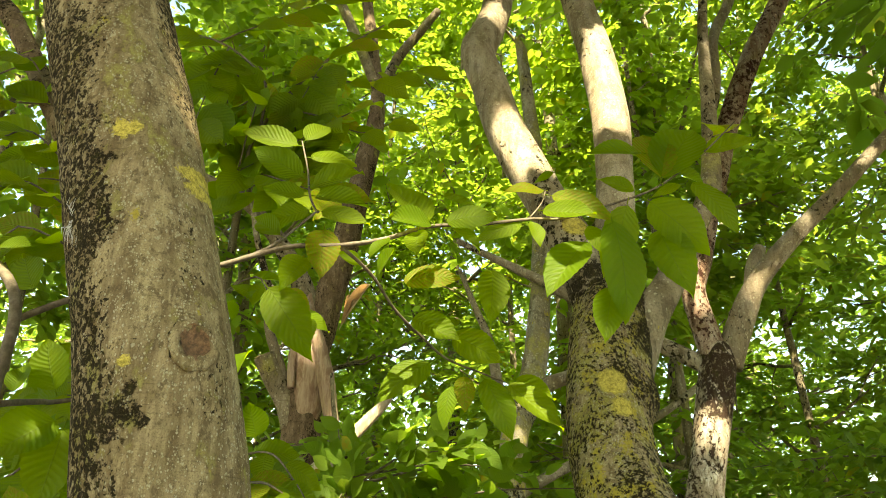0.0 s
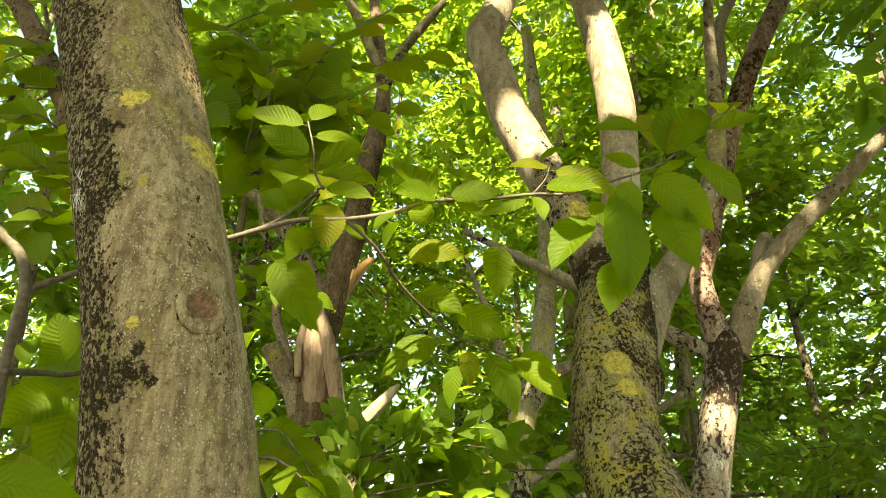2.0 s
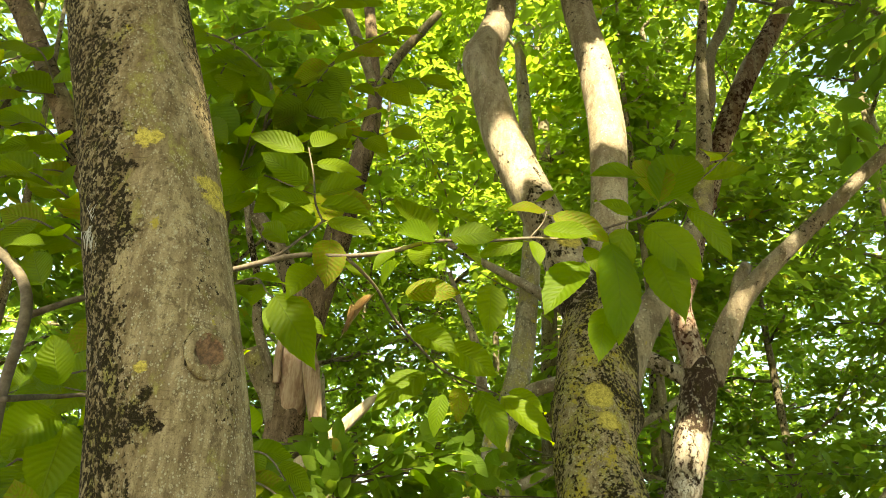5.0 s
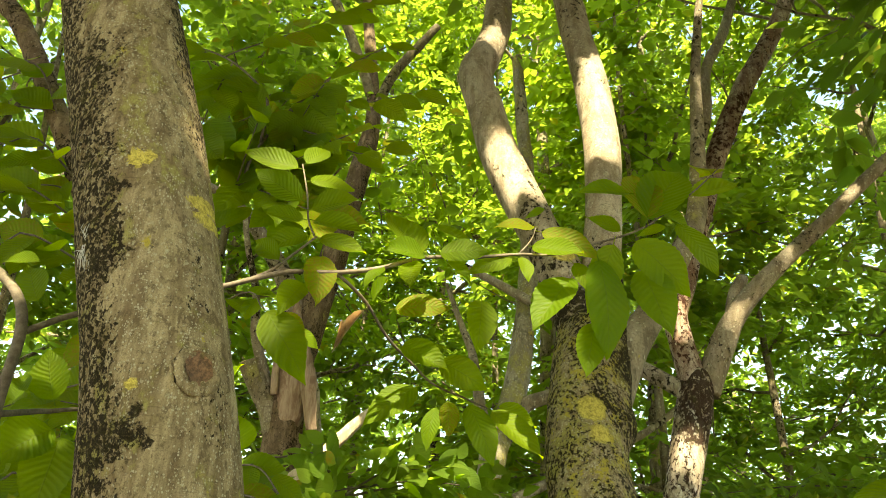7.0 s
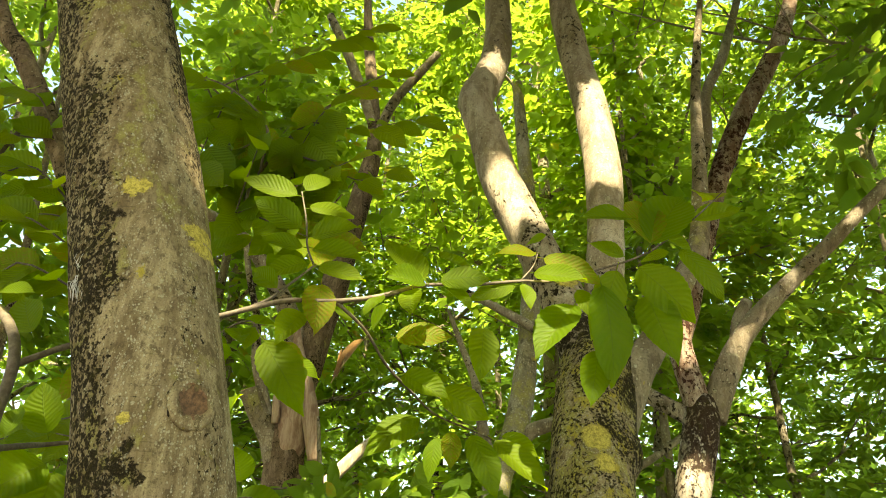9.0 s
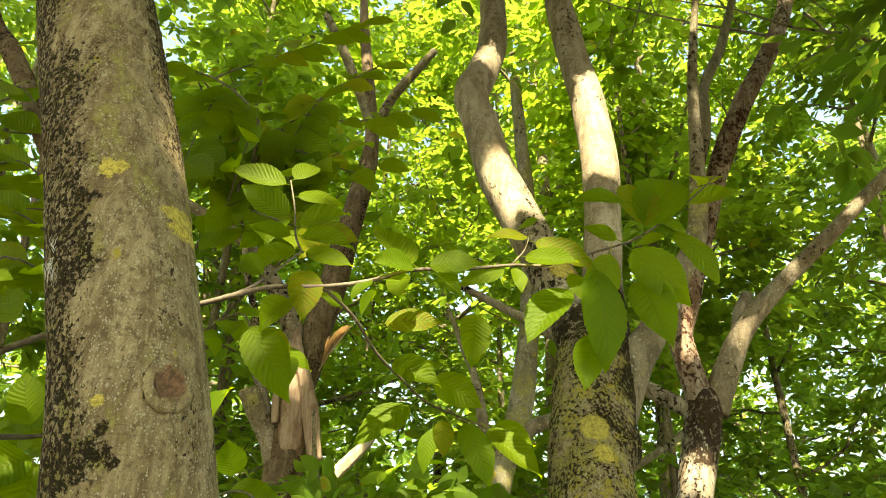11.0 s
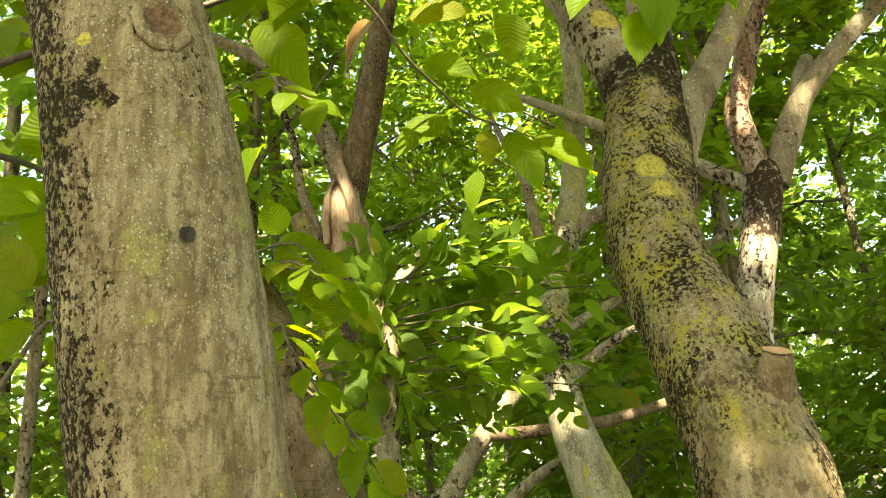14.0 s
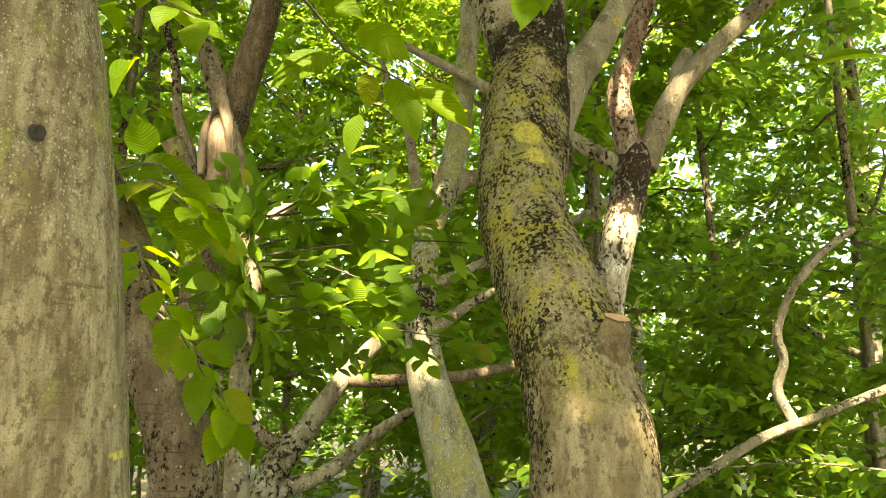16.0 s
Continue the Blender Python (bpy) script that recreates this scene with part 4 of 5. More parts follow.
near_tree = thing("hornbeam_tree", BASE_A, "near grey hornbeam trunk with yellow lichen and dark moss", "tree", "trees of the wood")
A_LINE = [(-0.17, 1.0, -0.05, 0.15), (-0.19, 1.0, 0.25, 0.118), (-0.23, 0.99, 0.8, 0.108), (-0.284, 0.970, 1.347, 0.1040), (-0.299, 0.955, 1.50, 0.1030), (-0.314, 0.945, 1.614, 0.1015), (-0.331, 0.934, 1.744, 0.0975),
          (-0.358, 0.928, 1.885, 0.0935), (-0.409, 0.945, 2.055, 0.0945), (-0.464, 0.965, 2.240, 0.0958), (-0.530, 0.985, 2.44, 0.0940), (-0.59, 1.0, 2.62, 0.092), (-0.70, 1.03, 3.0, 0.088), (-0.95, 1.10, 4.0, 0.078), (-1.1, 1.1, 5.2, 0.06)]
KNOT, KNOT_OUT = on_trunk(A_LINE, -0.289, 1.863)
HOLE, HOLE_OUT = on_trunk(A_LINE, -0.2535, 1.64)
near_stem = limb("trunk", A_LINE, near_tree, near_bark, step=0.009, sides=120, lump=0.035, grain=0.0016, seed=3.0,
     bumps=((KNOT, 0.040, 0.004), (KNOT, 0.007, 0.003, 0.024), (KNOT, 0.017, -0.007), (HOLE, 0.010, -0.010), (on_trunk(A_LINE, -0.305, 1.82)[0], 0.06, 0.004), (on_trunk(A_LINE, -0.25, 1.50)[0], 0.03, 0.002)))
patch_disc("knot", near_tree, KNOT + KNOT_OUT * 0.0105, KNOT_OUT + Vector((0, 0, 0.1)), 0.0195, 0.003, knot_wood, "round brown knot scar", 4, 0.001).parent = near_stem
patch_disc("hole", near_tree, HOLE - HOLE_OUT * 0.001, HOLE_OUT, 0.0075, 0.003, hollow_dark, "small black hole in the bark", 5).parent = near_stem


def patch_ring(name, parent, centre, outward, radius, thick, material, label, seed):
    """A swollen uneven lip of bark round a scar."""
    rng = random.Random(seed)
    z = Vector(outward).normalized()
    x = Vector((0, 0, 1)).cross(z).normalized()
    y = z.cross(x)
    verts, faces, n, m = [], [], 40, 10
    for j in range(n):
        a = 2 * math.pi * j / n
        r = radius * (1 + 0.10 * noise.noise((math.cos(a) * 2 + seed, math.sin(a) * 2, 0)))
        q = thick * (0.75 + 0.35 * noise.noise((math.cos(a) * 3, math.sin(a) * 3 + seed, 4)) + 0.25 * max(0.0, -math.sin(a)))
        for k in range(m):
            b = 2 * math.pi * k / m
            w = r + q * math.cos(b) * 1.3 + rng.uniform(-0.06, 0.06) * q
            verts.append(tuple(Vector(centre) - Vector(parent.location) + x * math.cos(a) * w + y * math.sin(a) * w + z * q * math.sin(b) * 0.8))
    for j in range(n):
        for k in range(m):
            faces.append((j * m + k, ((j + 1) % n) * m + k, ((j + 1) % n) * m + (k + 1) % m, j * m + (k + 1) % m))
    return under(name, mesh_of(name, verts, faces, material), parent, label)


patch_ring("knot_lip", near_tree, KNOT + KNOT_OUT * 0.0070 + Vector((0, 0, -0.002)), KNOT_OUT + Vector((0, 0, 0.1)), 0.0235, 0.0075, near_bark, "pale swollen lip round the knot", 2.0).parent = near_stem
rngA = np.random.default_rng(101)
lines, anchors = [], []
for a in range(5):
    z = 3.9 + a * 0.25
    shoots(rngA, (-0.9 - 0.02 * a, 1.08, z), (math.cos(a * 2.4), math.sin(a * 2.4), 0.7), 1.7, 0.035, 4, 2, lines, anchors)
joined("branchwork", lines, near_tree, grey_bark, step=0.2)
crown(rngA, anchors, near_tree, FAR_BLADE, leaf_far, 0.10, 0.5, 10)

# a tuft of white down caught on the bark
tuft = thing("down_tuft", (-0.468, 0.895, 2.03), "white wisp of feather down stuck to the bark", "feather")
rt = random.Random(9)
for i in range(120):
    s = Vector((-0.458, 0.882, 2.028)) + Vector((rt.uniform(-0.003, 0.003), rt.uniform(-0.003, 0.003), rt.uniform(-0.004, 0.006)))
    fan = rt.gauss(0, 1)
    up = rt.random() < 0.22
    w = Vector((0.006 + fan * 0.006, -0.012 - 0.004 * abs(fan), rt.uniform(0.010, 0.024) if up else rt.uniform(-0.042, -0.018)))
    m = s + w * 0.55 + Vector((fan * 0.004, -0.003, 0.003))
    limb("strand", [(*s, 0.0003), (*m, 0.00036), (*(s + w), 0.00014)], tuft, down, step=0.008, sides=4, lump=0.0)


# ---- the snaking lichen-covered tree ----
lichen_tree = thing("hornbeam_tree", BASE_C, "winding hornbeam covered in yellow-green lichen and black specks", "tree", "trees of the wood")
C_LINE = [(0.40, 1.55, -0.05, 0.20), (0.43, 1.58, 0.4, 0.16), (0.49, 1.66, 0.95, 0.135), (0.511, 1.72, 1.271, 0.1255), (0.512, 1.76, 1.396, 0.1235), (0.494, 1.82, 1.534, 0.1215), (0.472, 1.93, 1.698, 0.1165), (0.450, 2.05, 1.863, 0.1145),
          (0.452, 2.16, 2.047, 0.1175), (0.500, 2.28, 2.256, 0.1200), (0.545, 2.37, 2.44, 0.118), (0.555, 2.39, 2.53, 0.075), (0.56, 2.40, 2.58, 0.02)]
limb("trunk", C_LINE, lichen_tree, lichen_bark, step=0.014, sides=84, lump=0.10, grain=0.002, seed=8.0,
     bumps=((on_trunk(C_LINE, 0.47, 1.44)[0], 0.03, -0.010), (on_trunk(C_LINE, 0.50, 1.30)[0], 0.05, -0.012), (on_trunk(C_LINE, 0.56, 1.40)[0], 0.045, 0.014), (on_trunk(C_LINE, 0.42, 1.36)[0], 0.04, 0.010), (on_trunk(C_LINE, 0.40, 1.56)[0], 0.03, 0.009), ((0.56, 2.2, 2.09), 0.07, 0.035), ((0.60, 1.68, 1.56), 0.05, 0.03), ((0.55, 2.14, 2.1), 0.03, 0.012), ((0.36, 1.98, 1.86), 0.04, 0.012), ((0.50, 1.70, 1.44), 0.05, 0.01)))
limb("limb", [(0.53, 2.37, 2.40, 0.095), (0.442, 2.45, 2.714, 0.0790), (0.349, 2.55, 2.991, 0.0790), (0.260, 2.64, 3.269, 0.0800), (0.195, 2.74, 3.586, 0.0775), (0.155, 2.80, 3.796, 0.0765), (0.215, 2.86, 3.987, 0.0725), (0.260, 2.92, 4.207, 0.0677), (0.27, 3.0, 4.6, 0.063), (0.2, 3.1, 5.6, 0.05), (0.25, 3.2, 6.8, 0.03)],
     lichen_tree, wet_limb_bark, step=0.02, sides=44, lump=0.10, grain=0.0012, seed=2.0)
limb("limb", [(0.57, 2.37, 2.38, 0.095), (0.589, 2.42, 2.68, 0.0735), (0.629, 2.50, 2.987, 0.0700), (0.661, 2.60, 3.322, 0.0730), (0.658, 2.70, 3.673, 0.0735), (0.631, 2.80, 4.001, 0.0715), (0.617, 2.86, 4.221, 0.0700), (0.60, 2.95, 4.7, 0.064), (0.7, 3.0, 5.7, 0.05), (0.65, 3.0, 6.8, 0.03)],
     lichen_tree, wet_limb_bark, step=0.02, sides=44, lump=0.10, grain=0.0012, seed=5.0)
limb("limb", [(0.545, 2.29, 2.15, 0.07), (0.634, 2.32, 2.374, 0.0600), (0.737, 2.36, 2.528, 0.0470), (0.857, 2.42, 2.743, 0.0420), (0.972, 2.50, 2.957, 0.0370), (1.05, 2.6, 3.3, 0.03), (1.15, 2.75, 3.9, 0.022), (1.3, 2.9, 4.6, 0.014)],
     lichen_tree, grey_bark, step=0.02, sides=28, lump=0.12, grain=0.0012, seed=6.0)
cut_stub = limb("stub", [(0.52, 1.79, 1.42, 0.052), (0.541, 1.735, 1.49, 0.044), (0.549, 1.692, 1.555, 0.032), (0.551, 1.672, 1.590, 0.024)], lichen_tree, stub_bark, step=0.010, sides=36, lump=0.4, grain=0.005)
patch_disc("cut_face", lichen_tree, (0.551, 1.670, 1.593), (0.10, -0.42, 0.90), 0.025, 0.003, cut_wood, "pale sawn face of a cut branch", 12).parent = cut_stub
rngC = np.random.default_rng(102)
lines, anchors = [], []
for a in range(6):
    o = (0.22, 3.1, 5.0 + a * 0.13) if a % 2 else (0.67, 3.0, 4.9 + a * 0.13)
    shoots(rngC, o, (math.cos(a * 2.4), math.sin(a * 2.4), 0.6), 1.8, 0.03, 4, 2, lines, anchors)
joined("branchwork", lines, lichen_tree, silver_bark, step=0.2)
crown(rngC, anchors, lichen_tree, FAR_BLADE, leaf_far, 0.10, 0.5, 10)

# foliage added above the view to shade both limbs
shade_boughs(lichen_tree, 142, [((0.2, 3.1, 5.2), (-0.12, -1, 0.02), 2.0), ((0.67, 3.0, 5.1), (0.0, -1, 0.06), 2.0), ((0.2, 3.1, 5.6), (0.05, -1, 0.1), 2.2), ((0.68, 3.0, 5.5), (0.2, -1, 0.1), 2.1), ((0.66, 3.0, 5.3), (-0.15, -1, 0.05), 2.3), ((0.22, 3.1, 5.9), (0.1, -1, 0.05), 2.4)], silver_bark, 0.15,
             over=[((0.24, 2.6, 3.40), (0.15, 2.7, 3.88), 14), ((0.24, 2.8, 4.15), (0.26, 2.9, 4.7), 12), ((0.65, 2.65, 3.80), (0.60, 2.85, 4.7), 22)])
# loose leaf clumps, added unseen to shade the slim trunk
shade_boughs(lichen_tree, 144, [], silver_bark, 0.15, over=[((0.44, 4.1, 2.50), (0.56, 4.25, 3.0), 10)], reach=4.0)

# ---- the forked silver tree ----
BASE_D = Vector((1.0, 3.8, 0.0))
forked = thing("hornbeam_tree", BASE_D, "forked hornbeam with silvery bark and a dark wet crotch", "tree", "trees of the wood")
fork_bark = bark("fork_bark", (0.46, 0.40, 0.32), (0.25, 0.19, 0.13), film=0.1, gold=0.0, crumb=0.3, black=0.62, size=2.2, soot=(0.030, 0.016, 0.011), chips=0.25, wet=from_base(BASE_D, ((1.43, 3.83, 2.72), 0.11), ((1.39, 3.82, 2.57), 0.11), ((1.42, 3.83, 2.87), 0.06), ((1.36, 3.82, 2.46), 0.08)))
limb("trunk", [(1.0, 3.8, -0.05, 0.14), (1.08, 3.83, 0.9, 0.105), (1.155, 3.84, 1.55, 0.095), (1.200, 3.85, 1.819, 0.0925), (1.253, 3.87, 2.035, 0.0885), (1.315, 3.88, 2.285, 0.0895), (1.391, 3.90, 2.576, 0.0920), (1.435, 3.92, 2.74, 0.088), (1.45, 3.93, 2.80, 0.055), (1.45, 3.93, 2.84, 0.01)],
     forked, fork_bark, step=0.02, sides=44, lump=0.10, grain=0.0025, seed=1.0)
limb("limb", [(1.42, 3.92, 2.70, 0.075), (1.375, 3.94, 2.961, 0.0690), (1.361, 3.95, 3.11, 0.0640), (1.426, 3.96, 3.298, 0.0610), (1.494, 3.98, 3.516, 0.0590), (1.601, 4.0, 3.819, 0.0600), (1.754, 4.05, 4.242, 0.0640), (2.0, 4.10, 4.792, 0.0640), (2.237, 4.15, 5.207, 0.062), (2.454, 4.20, 5.654, 0.058), (2.8, 4.3, 6.6, 0.04)],
     forked, red_bark, step=0.025, sides=30, lump=0.16, grain=0.003, seed=9.0)
limb("limb", [(1.47, 3.92, 2.68, 0.075), (1.571, 3.90, 2.916, 0.0690), (1.674, 3.86, 3.124, 0.0560), (1.870, 3.80, 3.345, 0.0470), (2.146, 3.72, 3.611, 0.0410), (2.428, 3.65, 3.890, 0.0370), (2.767, 3.60, 4.209, 0.0330), (3.4, 3.5, 4.8, 0.03)],
     forked, silver_bark, step=0.025, sides=30, lump=0.12, grain=0.0015, seed=4.0)
limb("limb", [(1.396, 3.93, 2.665, 0.0480), (1.284, 3.98, 2.749, 0.0440), (1.121, 4.05, 2.870, 0.0410), (0.940, 4.15, 3.034, 0.0360), (0.6, 4.3, 3.3, 0.03), (0.1, 4.6, 3.7, 0.02)], forked, silver_bark, step=0.03, sides=20, seed=7.0)
limb("limb", [(1.614, 4.0, 3.744, 0.0400), (1.607, 4.0, 4.169, 0.0365), (1.688, 4.0, 4.499, 0.0390), (1.735, 4.02, 4.864, 0.0350), (1.90, 4.05, 5.215, 0.0330), (2.1, 4.1, 5.8, 0.025)], forked, silver_bark, step=0.03, sides=20, seed=2.5)
limb("stub", [(1.632, 3.87, 3.064, 0.038), (1.686, 3.90, 3.239, 0.039), (1.748, 3.92, 3.349, 0.034)], forked, silver_bark, step=0.02, sides=18)
lines, anchors = [], []
rngD = np.random.default_rng(103)
for a in range(5):
    o = (2.3 + 0.1 * a, 4.15, 5.3 + a * 0.12) if a % 2 else (3.0, 3.55, 4.5)
    shoots(rngD, o, (math.cos(a * 2.4), math.sin(a * 2.4), 0.5), 1.7, 0.014, 4, 2, lines, anchors)
joined("branchwork", lines, forked, silver_bark, step=0.2)
crown(rngD, anchors, forked, FAR_BLADE, leaf_far, 0.10, 0.5, 10)

# ---- the slim tree between ----
BASE_F = Vector((0.75, 3.6, 0.0))
slim = thing("hornbeam_tree", BASE_F, "slim leaning hornbeam with pale lichen blotches and stub branches", "tree", "trees of the wood")
limb("trunk", [(0.75, 3.6, -0.05, 0.17), (0.63, 3.66, 0.6, 0.14), (0.480, 3.72, 1.145, 0.1200), (0.405, 3.76, 1.389, 0.1020), (0.338, 3.81, 1.643, 0.0850), (0.325, 3.88, 1.887, 0.0710), (0.343, 3.98, 2.153, 0.0680), (0.381, 4.10, 2.385, 0.0720), (0.470, 4.20, 2.595, 0.0740), (0.542, 4.32, 2.927, 0.0660), (0.605, 4.45, 3.40, 0.0620), (0.638, 4.55, 3.826, 0.0570), (0.646, 4.70, 4.404, 0.0540), (0.6, 4.9, 5.6, 0.04)],
     slim, slim_bark, step=0.025, sides=36, lump=0.12, grain=0.002, seed=6.5)
limb("limb", [(0.37, 4.10, 2.34, 0.044), (0.308, 4.15, 2.588, 0.0320), (0.284, 4.20, 2.764, 0.0290), (0.256, 4.25, 2.948, 0.0240), (0.188, 4.30, 3.141, 0.0190), (0.1, 4.35, 3.4, 0.012)], slim, grey_bark, step=0.03, sides=16)
limb("limb", [(0.49, 4.20, 2.58, 0.048), (0.570, 4.18, 2.647, 0.0420), (0.705, 4.15, 2.694, 0.0380), (0.95, 4.15, 2.8, 0.03)], slim, grey_bark, step=0.03, sides=16)
limb("stub", [(0.35, 3.86, 1.77, 0.040), (0.514, 3.82, 1.897, 0.0270), (0.630, 3.78, 1.965, 0.0220), (0.70, 3.76, 2.0, 0.007)], slim, grey_bark, step=0.03, sides=16)

# ---- the low spreading tree ----
BASE_G = Vector((-0.55, 4.2, 0.0))
spreading = thing("hornbeam_tree", BASE_G, "low hornbeam with long slanting grey branches", "tree", "trees of the wood")
limb("trunk", [(-0.55, 4.2, -0.05, 0.13), (-0.5, 4.24, 0.6, 0.10), (-0.369, 4.30, 1.118, 0.0840), (-0.238, 4.35, 1.304, 0.0600), (-0.038, 4.42, 1.600, 0.0480), (0.189, 4.50, 1.855, 0.0400), (0.398, 4.60, 2.098, 0.0340), (0.872, 4.80, 2.369, 0.0290), (1.433, 5.0, 2.682, 0.0250), (2.0, 5.3, 3.1, 0.02)], spreading, grey_bark, step=0.03, sides=24, seed=3.3)
limb("limb", [(-0.284, 4.35, 1.222, 0.044), (-0.395, 4.30, 1.256, 0.037), (-0.488, 4.25, 1.343, 0.031), (-0.6, 4.2, 1.55, 0.02)], spreading, grey_bark, step=0.03, sides=16)
limb("limb", [(-0.40, 4.27, 1.0, 0.05), (-0.1, 4.25, 1.12, 0.038), (0.12, 4.2, 1.3, 0.030), (0.27, 4.15, 1.40, 0.024), (0.36, 4.13, 1.45, 0.008)], spreading, grey_bark, step=0.03, sides=16)
limb("limb", [(-0.05, 4.42, 1.58, 0.036), (0.15, 4.38, 1.575, 0.034), (0.442, 4.40, 1.600, 0.032), (0.568, 4.45, 1.607, 0.0330), (0.760, 4.50, 1.648, 0.0300), (0.991, 4.55, 1.709, 0.0240), (1.4, 4.7, 1.85, 0.015)], spreading, brown_bark, step=0.03, sides=16)

# ---- the broken tree ----
BASE_H = Vector((-0.95, 4.6, 0.0))
broken = thing("hornbeam_tree", BASE_H, "old hornbeam with split pale stubs and torn bark", "tree", "trees of the wood")
limb("trunk", [(-0.95, 4.6, -0.05, 0.19), (-0.93, 4.6, 0.8, 0.14), (-0.894, 4.60, 1.690, 0.1230), (-0.859, 4.58, 2.004, 0.1190), (-0.833, 4.57, 2.395, 0.1120), (-0.813, 4.58, 2.879, 0.1040), (-0.749, 4.60, 3.171, 0.0970), (-0.672, 4.63, 3.55, 0.0940), (-0.591, 4.70, 4.05, 0.0860), (-0.521, 4.78, 4.528, 0.0720), (-0.488, 4.85, 4.962, 0.0550), (-0.55, 4.95, 5.509, 0.0480), (-0.627, 5.05, 6.108, 0.0420), (-0.678, 5.10, 6.65, 0.03)],
     broken, brown_bark, step=0.03, sides=36, lump=0.14, grain=0.002, seed=5.5)
limb("limb", [(-0.512, 4.86, 5.122, 0.042), (-0.633, 4.90, 5.469, 0.0420), (-0.767, 4.95, 5.845, 0.0390), (-0.96, 5.0, 6.304, 0.034)], broken, grey_bark, step=0.03, sides=16)
limb("limb", [(-0.488, 4.85, 4.962, 0.038), (-0.363, 4.85, 5.323, 0.0380), (-0.173, 4.88, 5.645, 0.0350), (-0.041, 4.90, 5.859, 0.0310)], broken, grey_bark, step=0.03, sides=16)
limb("limb", [(-0.797, 4.58, 3.08, 0.068), (-0.895, 4.55, 3.397, 0.0660), (-1.032, 4.53, 3.639, 0.0570), (-1.203, 4.50, 3.862, 0.0450), (-1.403, 4.45, 4.0, 0.0400), (-1.60, 4.40, 4.097, 0.0340), (-2.1, 4.3, 4.4, 0.02)], broken, silver_bark, step=0.03, sides=20)
limb("limb", [(-0.90, 4.52, 2.55, 0.045), (-0.963, 4.50, 2.825, 0.0330), (-1.045, 4.48, 3.067, 0.0290), (-1.076, 4.45, 3.343, 0.0235), (-1.159, 4.42, 3.627, 0.0200), (-1.211, 4.40, 3.882, 0.0160)], broken, silver_bark, step=0.03, sides=16)
broken_stub = limb("stub", [(-0.87, 4.55, 2.50, 0.068), (-0.928, 4.54, 2.646, 0.0660), (-0.996, 4.50, 2.769, 0.0680), (-1.06, 4.48, 2.90, 0.062)], broken, grey_bark, step=0.02, sides=22, lump=0.2)
patch_disc("cut_face", broken, (-1.063, 4.475, 2.907), (-0.3, -0.4, 0.86), 0.058, 0.006, cut_wood, "pale broken end of the stub", 14).parent = broken_stub
limb("torn_face", [(-0.80, 4.55, 2.50, 0.05), (-0.80, 4.54, 2.60, 0.090), (-0.80, 4.53, 2.78, 0.092), (-0.812, 4.525, 2.92, 0.082), (-0.822, 4.525, 3.02, 0.058), (-0.825, 4.53, 3.08, 0.02)], broken, torn_wood, step=0.012, sides=40, lump=0.10, grain=0.003, label="pale torn wood where the stem has split")
limb("splinter", [(-0.635, 4.47, 2.50, 0.045), (-0.672, 4.455, 2.70, 0.044), (-0.705, 4.45, 2.86, 0.040), (-0.755, 4.46, 3.02, 0.036), (-0.815, 4.49, 3.19, 0.030), (-0.83, 4.52, 3.32, 0.012)], broken, torn_wood, step=0.014, sides=20, lump=0.4, grain=0.004, label="pale torn ridge of wood")
limb("splinter", [(-0.885, 4.45, 2.70, 0.020), (-0.89, 4.45, 2.88, 0.020), (-0.875, 4.47, 3.02, 0.016), (-0.85, 4.5, 3.12, 0.004)], broken, torn_wood, step=0.012, sides=14, lump=0.4, grain=0.004, label="pale torn ridge of wood")
limb("stub", [(-0.75, 4.52, 2.22, 0.042), (-0.62, 4.47, 2.31, 0.038), (-0.517, 4.45, 2.414, 0.035), (-0.40, 4.45, 2.54, 0.032), (-0.325, 4.45, 2.62, 0.022), (-0.29, 4.45, 2.655, 0.006)], broken, pale_wood, step=0.014, sides=20, lump=0.3, grain=0.003, label="pale dead branch stub")

# ---- the brown leaning tree behind the near trunk ----
BASE_E = Vector((-0.05, 1.6, 0.0))
leaning = thing("hornbeam_tree", BASE_E, "thin dark brown hornbeam leaning away behind a trunk", "tree", "trees of the wood")
limb("trunk", [(-0.05, 1.6, -0.05, 0.085), (-0.15, 1.6, 0.7, 0.067), (-0.254, 1.60, 1.29, 0.0575), (-0.282, 1.61, 1.385, 0.0550), (-0.329, 1.63, 1.487, 0.0515), (-0.382, 1.66, 1.607, 0.0480), (-0.437, 1.70, 1.752, 0.0450), (-0.68, 1.77, 2.15, 0.039), (-0.962, 1.84, 2.604, 0.0340), (-1.072, 1.87, 2.801, 0.0335), (-1.157, 1.90, 2.937, 0.0330), (-1.257, 1.93, 3.103, 0.0325), (-1.372, 1.96, 3.281, 0.0315), (-1.513, 2.0, 3.481, 0.0300), (-1.9, 2.1, 4.3, 0.02)],
     leaning, brown_bark, step=0.012, sides=40, lump=0.10, grain=0.0018, seed=7.7)
limb("twig", [(-1.176, 1.90, 2.973, 0.0110), (-1.217, 1.88, 2.947, 0.0080), (-1.267, 1.90, 2.901, 0.0066), (-1.333, 1.95, 2.833, 0.0050)], leaning, twig_bark, step=0.02, sides=8)
K_LINE = [(-0.72, 1.79, 2.22, 0.010), (-0.69, 1.85, 2.40, 0.008), (-0.645, 1.90, 2.549, 0.0062), (-0.566, 1.92, 2.702, 0.0060), (-0.559, 1.95, 2.804, 0.0056), (-0.504, 1.98, 2.952, 0.0052), (-0.426, 2.02, 3.096, 0.0046), (-0.322, 2.06, 3.238, 0.0038), (-0.199, 2.10, 3.365, 0.0028)]
